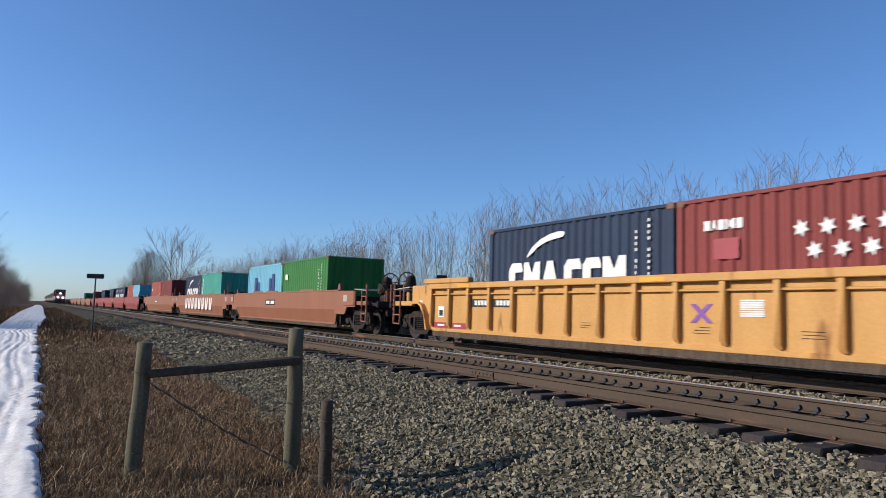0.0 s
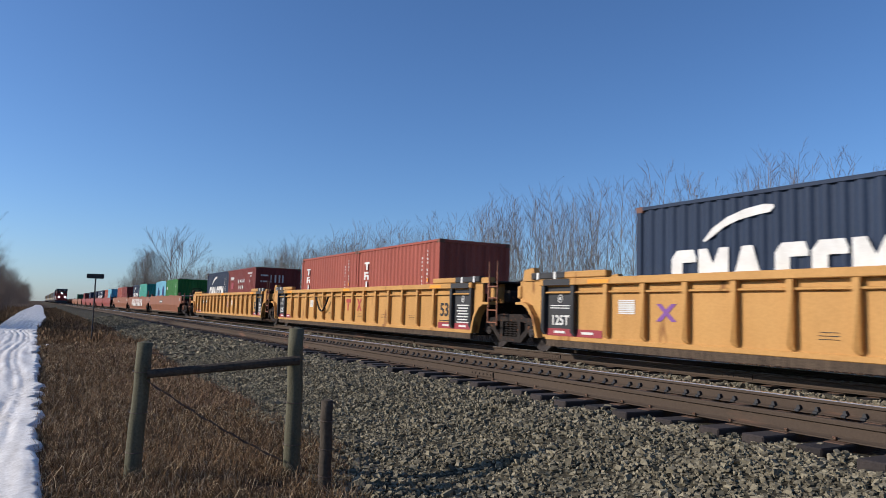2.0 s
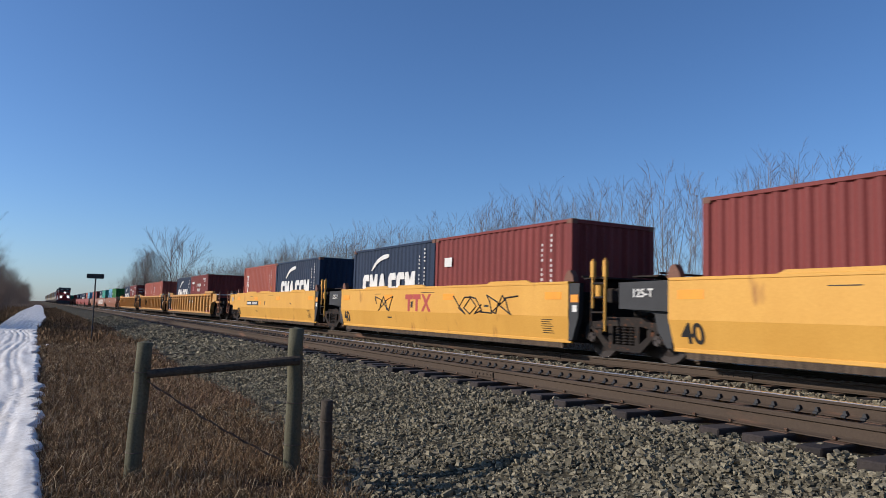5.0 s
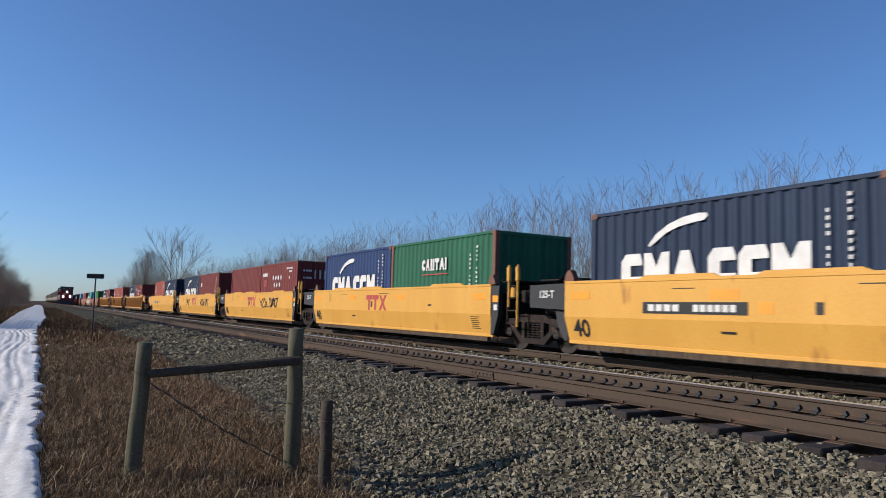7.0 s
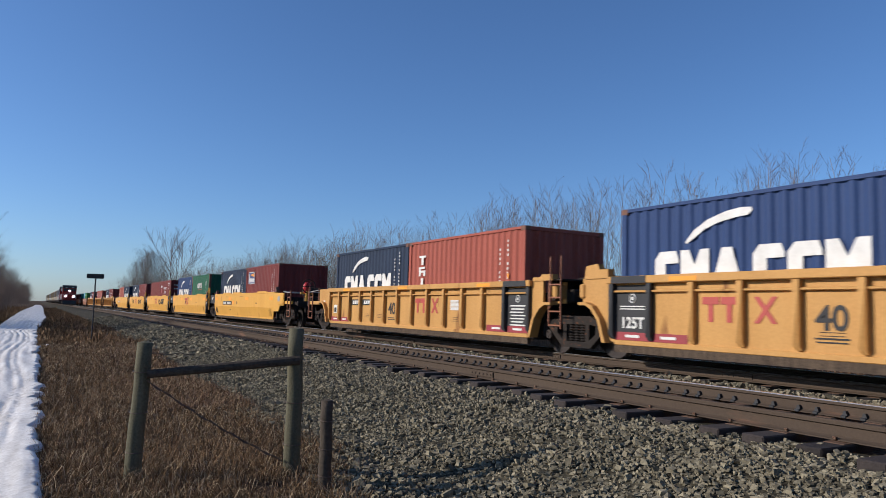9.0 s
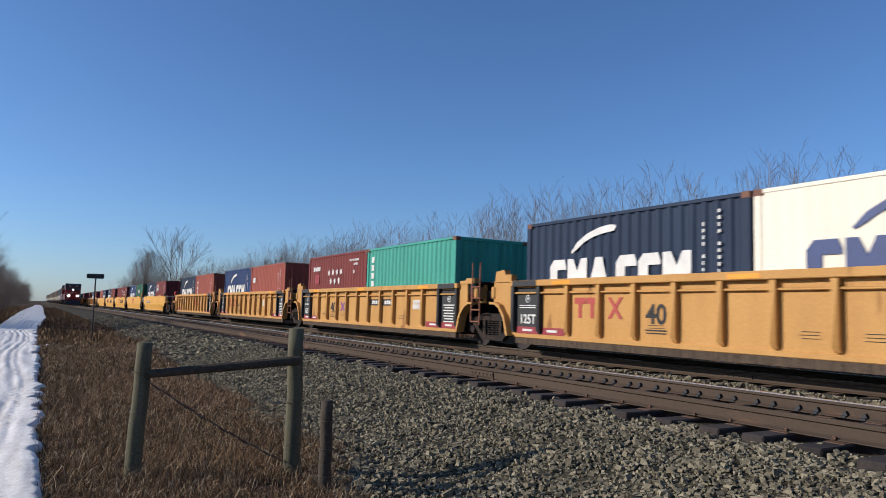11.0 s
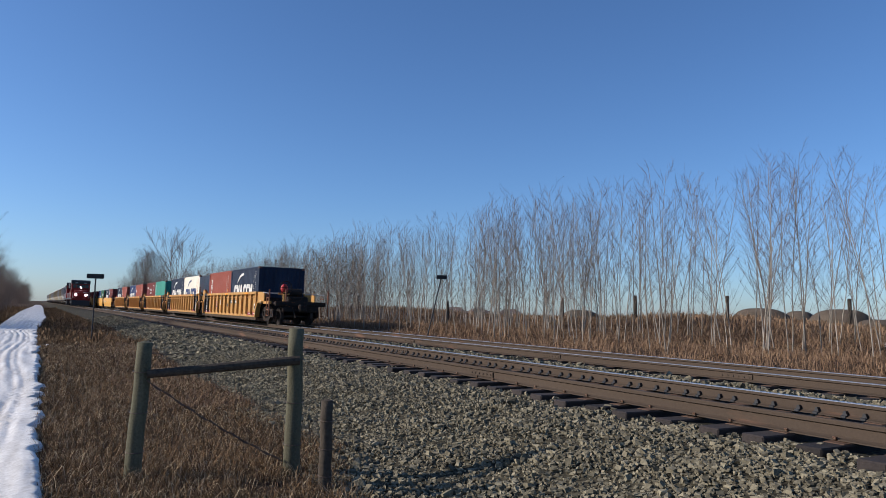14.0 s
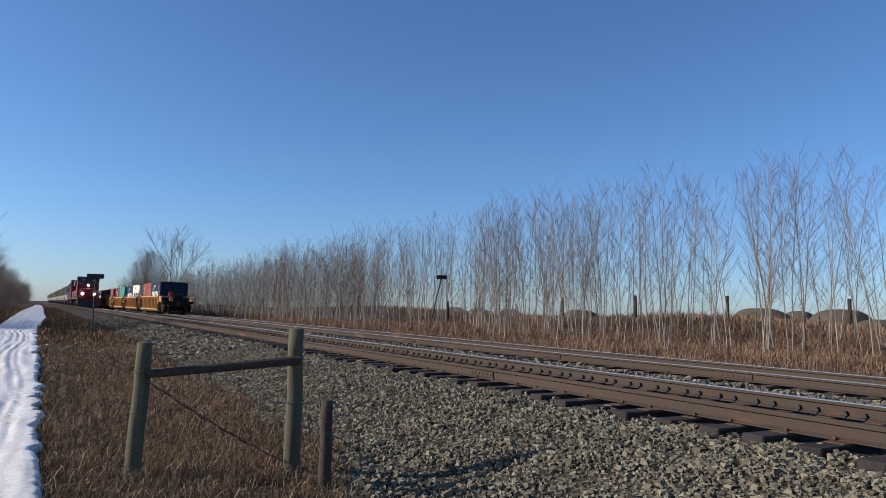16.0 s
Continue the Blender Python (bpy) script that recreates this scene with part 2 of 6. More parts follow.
def height(x, y):
    """The ground's height beside and under the tracks."""
    z = -0.66 + 0.03 * math.sin(x * 1.3 + y * 0.21) + 0.03 * math.sin(y * 0.37 - x * 0.5)
    if x < -2.4:
        z += 0.22 * smooth(-x, 2.4, 5.0) + 0.5 * smooth(-x, 8, 30)
    if 3.0 + 0.7 * smooth(y, 14, 34) < x < 12.0:
        z = -0.8 - 0.06 * smooth(x, 3.0, 4.0)
    elif x >= 12.0:
        base = -0.86 + 0.4 * smooth(x, 12.9, 14.2) + 0.36 * smooth(x, 14.2, 19) + 0.95 * smooth(x, 22, 33) * (0.35 + 0.65 * smooth(y, 17, 30))
        base -= 1.0 * smooth(x, 38, 60)
        z = base + (0.05 * math.sin(x * 0.9 + y * 0.3) + 0.12 * math.sin(y * 0.11 + x * 0.2)) * smooth(x, 14, 18) + (0.3 * math.sin(y * 0.085 + 0.4) + 0.12 * math.sin(y * 0.31 + x * 0.15)) * smooth(x, 22, 32)
    return z


def strip_mesh(name, xs, ys, mat, lift=0.0, fn=height):
    verts = [(x, y, fn(x, y) + lift) for y in ys for x in xs]
    n = len(xs)
    faces = np.array([(j * n + i, j * n + i + 1, (j + 1) * n + i + 1, (j + 1) * n + i) for j in range(len(ys) - 1) for i in range(n - 1)])
    return arrays_mesh(name, np.array(verts), faces, mat)


far_x = [-2500, -900, -400, -200, -100, -60, -40, -30, -24, -18, -14, -11, -9]
mid_x = [round(-8 + 0.4 * i, 2) for i in range(101)]
xs_all = far_x + mid_x + [34, 36, 40, 44, 50, 60, 80, 120, 200, 400, 900, 2500]
ys_all = [-400, -120, -40, -15, -6] + [-3 + 0.5 * i for i in range(100)] + [50 + 4 * i for i in range(60)] + [300, 340, 400, 500, 700, 1000, 1600, 3500]
ground = tagged(new("ground", strip_mesh("ground", xs_all, ys_all, M["soil"], -0.03)), "brown winter ground with dry grass beside the tracks", "ground", kind="structure")


def bed_height(x, y):
    z = -0.25 + 0.1 * smooth(x, 8.0, 8.5) * (1 - smooth(x, 9.5, 10.0)) - 0.02 * smooth(x, 6.4, 6.8)
    if x < 5.9:
        z = -0.235 - 0.03 * smooth(5.9 - x, 0, 0.4) - 0.48 * smooth(5.4 - x, 0, 2.6)
    elif x > 12.6:
        z = -0.24 - 0.36 * smooth(x - 12.6, 0, 1.6)
    return z + 0.012 * math.sin(x * 7 + y * 3.1) + 0.012 * math.sin(y * 5.3)


# Sheet under the stones; its dark colour stands in for shadowed gaps.
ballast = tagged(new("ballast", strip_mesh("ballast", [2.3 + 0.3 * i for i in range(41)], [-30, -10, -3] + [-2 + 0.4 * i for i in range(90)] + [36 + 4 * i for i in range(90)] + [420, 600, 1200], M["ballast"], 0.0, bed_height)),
                 "crushed-stone ballast bed under the two tracks, darkened for the shade between stones", "ballast", kind="structure")

# Stones: convex lumps strewn over the near shoulder, smaller count further off.
rng = np.random.default_rng(5)


def lump(bmr):
    bm = B()
    bmesh.ops.create_cube(bm, size=1.3)
    sx, sy, sz = bmr.uniform(0.7, 1.25), bmr.uniform(0.6, 1.0), bmr.uniform(0.45, 0.8)
    for v in bm.verts:
        v.co = Vector((v.co.x * sx, v.co.y * sy, v.co.z * sz)) * bmr.uniform(0.6, 1.25) + Vector((bmr.uniform(-0.2, 0.2), bmr.uniform(-0.2, 0.2), bmr.uniform(-0.15, 0.15)))
    bm.verts.index_update()
    vs = np.array([v.co[:] for v in bm.verts])
    fs = np.array([[v.index for v in f.verts] for f in bm.faces])
    bm.free()
    return vs, fs


LUMPS = [lump(rng) for _ in range(24)]


def strew(name, count, place, size, mat, fn):
    vs_all, fs_all, at = [], [], 0
    for k in range(count):
        x, y = place()
        vs, fs = LUMPS[k % len(LUMPS)]
        s = size * rng.lognormal(0, 0.32)
        a, b = rng.uniform(0, 6.28), rng.uniform(-1.3, 1.3)
        ca, sa, cb, sb = math.cos(a), math.sin(a), math.cos(b), math.sin(b)
        rot = np.array([[ca, -sa, 0], [sa, ca, 0], [0, 0, 1]]) @ np.array([[1, 0, 0], [0, cb, -sb], [0, sb, cb]])
        vs_all.append(vs @ rot.T * s + np.array([x, y, fn(x, y) + s * rng.uniform(0.1, 0.55)]))
        fs_all.append(fs + at)
        at += len(vs)
    return arrays_mesh(name, np.concatenate(vs_all), np.concatenate(fs_all), mat)


def shoulder_height(x, y):
    return max(bed_height(x, y), height(x, y) - 0.025)


def grass_edge(y):
    return (2.35 if y < 5.5 else 2.35 + 0.75 * smooth(y, 5.5, 8.5)) + 0.22 * math.sin(y * 1.1) + 0.1 * math.sin(y * 2.7) + 0.7 * smooth(y, 14, 34)


def near_shoulder():
    while True:
        y = -0.5 + 25.5 * rng.random() ** 1.7
        x = 2.2 + 3.65 * rng.random()
        if x > grass_edge(y) - 0.1 - rng.random() * 0.5:
            return x, y


tagged(new("gravel", strew("gravel", 72000, near_shoulder, 0.0215, M["stone"], shoulder_height)), "loose grey ballast stones on the track shoulder", "gravel", kind="stuff")
tagged(new("gravel", strew("gravel", 14000, lambda: (2.9 + 2.8 * rng.random(), 20 + 45 * rng.random() ** 1.4), 0.042, M["stone"], shoulder_height)), "loose grey ballast stones on the track shoulder", "gravel", kind="stuff")
tagged(new("gravel", strew("gravel", 17000, lambda: (rng.uniform(7.75, 10.35) if rng.random() < 0.85 else rng.uniform(12.2, 14.0), 1 + 45 * rng.random() ** 1.4), 0.033, M["stone"], bed_height)), "loose grey ballast stones between the two tracks", "gravel", kind="stuff")

# Snow-covered lane.
def lane_sides(y):
    """The lane's edges: it swings gently towards the tracks further on."""
    left = -2.35 + 0.65 * smooth(y, 25, 48) + 1.3 * smooth(y, 95, 240)
    right = 0.14 + 0.75 * smooth(y, 36, 78) + 0.45 * smooth(y, 80, 170)
    return left, right


def lane_height(x, y):
    u = x + 0.12 * math.sin(y * 0.35) + 0.07 * noise.noise(Vector((2, y * 0.3, 1))) - lane_sides(y)[1] + 0.14
    ruts = sum(k * math.exp(-((u - c) / w) ** 2) for c, w, k in ((-0.22, 0.05, 0.8), (-0.36, 0.05, 1), (-0.58, 0.06, 1.1), (-0.8, 0.04, 0.6), (-1.05, 0.05, 0.7), (-1.6, 0.07, 1), (-1.85, 0.07, 1)))
    return (-0.59 + 0.03 * math.sin(y * 0.37 - x * 0.5) - 0.032 * ruts + 0.03 * noise.noise(Vector((x * 1.6, y * 0.1, 3)))
            + 0.016 * noise.noise(Vector((x * 7, y * 0.22, 0))) + 0.012 * noise.noise(Vector((x * 15, y * 0.5, 7))) + 0.008 * noise.noise(Vector((x * 9, y * 7.0, 5))))


ys_lane = [-60 + 1.5 * i for i in range(38)] + [-3 + 0.12 * i for i in range(400)] + [45 + 1.5 * i for i in range(160)]
nx = 64
verts, faces = [], []
for y in ys_lane:
    e0, e1 = lane_sides(y)
    e0 += 0.2 * noise.noise(Vector((5, y * 0.4, 0)))
    e1 += 0.2 * noise.noise(Vector((9, y * 0.6, 0))) + 0.11 * noise.noise(Vector((9, y * 1.7, 0))) + 0.1 * noise.noise(Vector((9, y * 5.1, 0))) + 0.06 * noise.noise(Vector((9, y * 13.0, 0)))
    for i in range(nx):
        x = e0 + (e1 - e0) * i / (nx - 1)
        rim = min(i, nx - 1 - i)
        verts.append((x, y, lane_height(x, y) - (0.07 if rim == 0 else 0)))
for j in range(len(ys_lane) - 1):
    for i in range(nx - 1):
        faces.append((j * nx + i, j * nx + i + 1, (j + 1) * nx + i + 1, (j + 1) * nx + i))
lane = new("snowy_lane", arrays_mesh("snowy_lane", np.array(verts), np.array(faces), M["snow"]))
lane.data.polygons.foreach_set("use_smooth", [True] * len(lane.data.polygons))
tagged(lane, "lane covered in packed snow with wheel ruts", "snowy lane", kind="structure")


def snow_patch(cx, cy, rx, ry):
    bm = B()
    ring = [bm.verts.new((cx + rx * math.cos(a) * (1 + 0.25 * math.sin(3 * a + cx)), cy + ry * math.sin(a) * (1 + 0.2 * math.sin(5 * a)), 0.0)) for a in [i * math.tau / 20 for i in range(20)]]
    for v in ring:
        v.co.z = height(v.co.x, v.co.y) - 0.01
    top = bm.verts.new((cx, cy, height(cx, cy) + 0.07))
    for i in range(20):
        bm.faces.new((ring[i], ring[(i + 1) % 20], top))
    ob = new("snow_patch", finish(bm, "snow_patch", M["snow"]))
    tagged(ob, "small patch of melting snow on dry grass", "snow", group="snow patches", kind="structure")


for cx, cy, rx, ry in ((0.42, 27.4, 0.2, 1.2), (27.5, 14.0, 2.6, 0.9), (1.3, 66, 0.25, 1.5)):
    snow_patch(cx, cy, rx, ry)

# Rails, drawn along y.
PROFILE = [(-0.07, -0.168), (0.07, -0.168), (0.07, -0.158), (0.03, -0.146), (0.01, -0.135), (0.009, -0.052), (0.035, -0.04), (0.036, -0.009), (0.031, -0.002), (0.02, 0.0),
           (-0.02, 0.0), (-0.031, -0.002), (-0.036, -0.009), (-0.035, -0.04), (-0.009, -0.052), (-0.01, -0.135), (-0.03, -0.146), (-0.07, -0.158)]


def rail(x, polish=True):
    bm = B()
    ys = [-60, 0, 30, 80, 200, 500, 1200]
    rows = [[bm.verts.new((px, y, pz)) for px, pz in PROFILE] for y in ys]
    for a, b in zip(rows, rows[1:]):
        for i in range(len(PROFILE)):
            j = (i + 1) % len(PROFILE)
            bm.faces.new((a[i], a[j], b[j], b[i]))
    me = finish(bm, "rail", M["rail"])
    me.materials.append(M["polished"])
    for f in me.polygons:
        if polish and f.center.z > -0.0095:
            f.material_index = 1
    ob = new("rail", me)
    ob.location.x = x
    return tagged(ob, "brown steel rail with a polished head", "rail", "rails of the two tracks", "structure")


RAILS = [rail(XN - 0.7525, False), rail(XN + 0.7525), rail(XF - 0.7525), rail(XF + 0.7525)]

# Joint bars with bolts, where the rails are spliced.
for r, ys in ((1, (3.55, 15.4)), (0, (9.5,)), (2, (8.2, 13.2, 20.4)), (3, (6.0, 30))):
    for y in ys:
        bm = B()
        box(bm, -0.03, -0.009, y - 0.32, y + 0.32, -0.138, -0.055, 0.004)
        for k in range(6):
            rod(bm, (-0.042, y - 0.27 + 0.108 * k, -0.098), (-0.028, y - 0.27 + 0.108 * k, -0.098), 0.014, sides=6)
        box(bm, -0.0395, -0.036, y - 0.006, y + 0.006, -0.044, 0.0)
        part("joint_bar", bm, M["rail"], RAILS[r])

# Rail anchors: dark spring clips on the foot of the inner rails.
bm = B()
prism(bm, [(-0.035, -0.16), (0.035, -0.16), (0.012, -0.095), (-0.012, -0.095)], -0.05, -0.01)
box(bm, -0.08, -0.045, -0.03, 0.03, -0.17, -0.14, 0.006)
anchor = finish(bm, "rail_anchor", M["sign"])
bm = B()
box(bm, -0.06, -0.035, -0.012, 0.012, -0.16, -0.14, 0.004)
box(bm, -0.066, -0.035, -0.018, 0.018, -0.145, -0.134, 0.004)
spike = finish(bm, "rail_spike", M["rail"])
TIE = 0.53
for k in range(95):
    y = 1.1 + TIE * k
    for dy in (-0.16, 0.16):
        part("rail_anchor", anchor, None, RAILS[1], at=pose(0, y + dy + 0.02 * math.sin(k * 7.0), 0))
    if k < 60:
        part("rail_spike", spike, None, RAILS[0], at=pose(-0.03, y + 0.05 * math.sin(k * 3.0), 0))

# Ties.
bm = B()
box(bm, -1.3, 1.3, -0.115, 0.115, -0.345, -0.173, 0.012)
tie_mesh = finish(bm, "tie", M["tie"])
bm = B()
box(bm, -0.19, 0.13, -0.09, 0.09, -0.175, -0.1665, 0.003)
plate_mesh = finish(bm, "tie_plate", M["rail"])
rt = random.Random(3)
for track, cx, count in (("near", XN, 110), ("far", XF, 60)):
    for k in range(count):
        ob = new("tie", tie_mesh)
        ob.matrix_basis = pose(cx + rt.uniform(-0.08, 0.1), 1.1 + TIE * k - 4 * TIE, rt.uniform(-0.02, 0.0), 0, 0, rt.uniform(-1.5, 1.5))
        tagged(ob, "dark creosoted timber tie half buried in ballast", "railway tie", "ties of the %s track" % track)
        part("tie_plate", plate_mesh, None, ob, at=pose(-0.7525, 0, 0))
        part("tie_plate", plate_mesh, None, ob, at=pose(0.7525, 0, 0))


# ---- containers ----
CL, CW, CH = 6.058, 2.438, 2.591


def corrugated(bm, axis, a0, a1, z0, z1, at, out, count, deep=0.036):
    """A folded sheet from a0 to a1 along y (axis 1) or x (axis 0), at the plane `at`, with its crests towards `out`."""
    pts = []
    step = (a1 - a0) / count
    for k in range(count):
        s = a0 + k * step
        pts += [(s, 0), (s + 0.28 * step, 0), (s + 0.5 * step, 1), (s + 0.78 * step, 1)]
    pts.append((a1, 0))
    low, high = [], []
    for s, d in pts:
        o = at - out * deep * d
        lo = (o, s, z0) if axis == 1 else (s, o, z0)
        hi = (o, s, z1) if axis == 1 else (s, o, z1)
        low.append(bm.verts.new(lo))
        high.append(bm.verts.new(hi))
    for i in range(len(pts) - 1):
        bm.faces.new((low[i], low[i + 1], high[i + 1], high[i]))


def container_meshes(deep=0.036):
    """Shape shared by all containers; the paint differs."""
    bm = B()
    for sx in (-1, 1):
        corrugated(bm, 1, -CL / 2 + 0.12, CL / 2 - 0.12, 0.14, CH - 0.07, sx * (CW / 2 - 0.012), sx, 22, deep)
    for sy in (-1, 1):
        corrugated(bm, 0, -CW / 2 + 0.12, CW / 2 - 0.12, 0.14, CH - 0.08, sy * (CL / 2 - 0.02), sy, 9, deep)
    box(bm, -CW / 2 + 0.05, CW / 2 - 0.05, -CL / 2 + 0.05, CL / 2 - 0.05, CH - 0.05, CH - 0.02)
    box(bm, -CW / 2 + 0.05, CW / 2 - 0.05, -CL / 2 + 0.05, CL / 2 - 0.05, 0.1, 0.14)
    body = bm
    rails, posts, castings = [], [], []
    for sx in (-1, 1):
        b = B()
        box(b, sx * CW / 2, sx * (CW / 2 - 0.06), -CL / 2 + 0.1, CL / 2 - 0.1, CH - 0.075, CH - 0.008, 0.006)
        rails.append(b)
        b = B()
        box(b, sx * CW / 2, sx * (CW / 2 - 0.05), -CL / 2 + 0.1, CL / 2 - 0.1, 0.0, 0.15, 0.006)
        rails.append(b)
        for sy in (-1, 1):
            b = B()
            box(b, sx * CW / 2, sx * (CW / 2 - 0.14), sy * CL / 2, sy * (CL / 2 - 0.14), 0.1, CH - 0.1, 0.01)
            posts.append(b)
            for z in (0.0, CH - 0.118):
                b = B()
                box(b, sx * (CW / 2 + 0.004), sx * (CW / 2 - 0.162), sy * (CL / 2 + 0.004), sy * (CL / 2 - 0.178), z, z + 0.118, 0.012)
                castings.append(b)
    ends = []
    for sy in (-1, 1):
        b = B()
        box(b, -CW / 2 + 0.14, CW / 2 - 0.14, sy * CL / 2, sy * (CL / 2 - 0.08), CH - 0.1, CH - 0.008, 0.006)
        ends.append(b)
        b = B()
        box(b, -CW / 2 + 0.14, CW / 2 - 0.14, sy * CL / 2, sy * (CL / 2 - 0.08), 0.0, 0.15, 0.006)
        ends.append(b)
    return [("body", [body]), ("side_rail", rails), ("corner_post", posts), ("corner_casting", castings), ("end_rail", ends)]


SHAPES = {}
for kind, bms in container_meshes():
    SHAPES[kind] = [finish(b, kind, M["blue"]) for b in bms]
FLAT_BODY = finish(container_meshes(0.005)[0][1][0], "body", M["cream"])
PAINTED = {}


def painted(me, key, mat):
    """The same mesh with another paint."""
    if (me.name, key) not in PAINTED:
        c = me.copy()
        c.materials.clear()
        c.materials.append(mat)
        PAINTED[(me.name, key)] = c
    return PAINTED[(me.name, key)]


XS = -CW / 2 - 0.001       # plane of the near side


def wordmark(y, z, h, widths, gap):
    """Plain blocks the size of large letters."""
    out = []
    for w, style in widths:
        if style == "gap":
            y -= w
            continue
        if style == "slot":
            c = 0.22 * h
            out.append([(y, z + c), (y - 0.12, z), (y - w + 0.06, z), (y - w, z + c), (y - w, z + 0.34 * h), (y - 0.45 * w, z + 0.34 * h), (y - 0.45 * w, z + 0.66 * h),
                        (y - w, z + 0.66 * h), (y - w, z + h - c), (y - w + 0.06, z + h), (y - 0.12, z + h), (y, z + h - c)])
        elif style == "vee":
            out.append([(y, z), (y - 0.3 * w, z), (y - 0.32 * w, z + 0.3 * h), (y - 0.5 * w, z + 0.05), (y - 0.68 * w, z + 0.3 * h), (y - 0.7 * w, z), (y - w, z), (y - w, z + h), (y - 0.7 * w, z + h),
                        (y - 0.5 * w, z + 0.6 * h), (y - 0.3 * w, z + h), (y, z + h)])
        elif style == "peak":
            out.append([(y, z), (y - 0.25 * w, z), (y - 0.34 * w, z + 0.25 * h), (y - 0.66 * w, z + 0.25 * h), (y - 0.75 * w, z), (y - w, z), (y - 0.66 * w, z + h), (y - 0.34 * w, z + h)])
        elif style == "tee":
            out.append([(y - 0.35 * w, z), (y - 0.65 * w, z), (y - 0.65 * w, z + 0.7 * h), (y - w, z + 0.7 * h), (y - w, z + h), (y, z + h), (y, z + 0.7 * h), (y - 0.35 * w, z + 0.7 * h)])
        elif style == "bar":
            out.append(rect(y - w, y, z, z + h))
        y -= w + gap
    return out


SWOOSH = [(0.0, 0.0), (-0.2, 0.2), (-0.5, 0.36), (-0.85, 0.46), (-1.18, 0.5), (-1.36, 0.48), (-1.38, 0.43), (-1.3, 0.36), (-1.05, 0.34), (-0.72, 0.29), (-0.44, 0.2), (-0.22, 0.07), (-0.04, -0.03)]


def small_marks(y, cols, n, z_top, seed):
    r = random.Random(seed)
    out = []
    for c in range(cols):
        z = z_top - (0.2 if c == 0 else 0.0)
        for k in range(n - 3 * c):
            w, h = r.uniform(0.035, 0.06), 0.06
            out.append(rect(y - c * 0.33 - w, y - c * 0.33, z - h, z))
            z -= 0.115 + (0.1 if k in (3, 9) else 0)
    return out


STAR = [(0.14 * (1 if k % 2 == 0 else 0.5) * math.cos(k * math.pi / 6 + 0.3), 0.14 * (1 if k % 2 == 0 else 0.5) * math.sin(k * math.pi / 6 + 0.3)) for k in range(12)]
MARK = {}


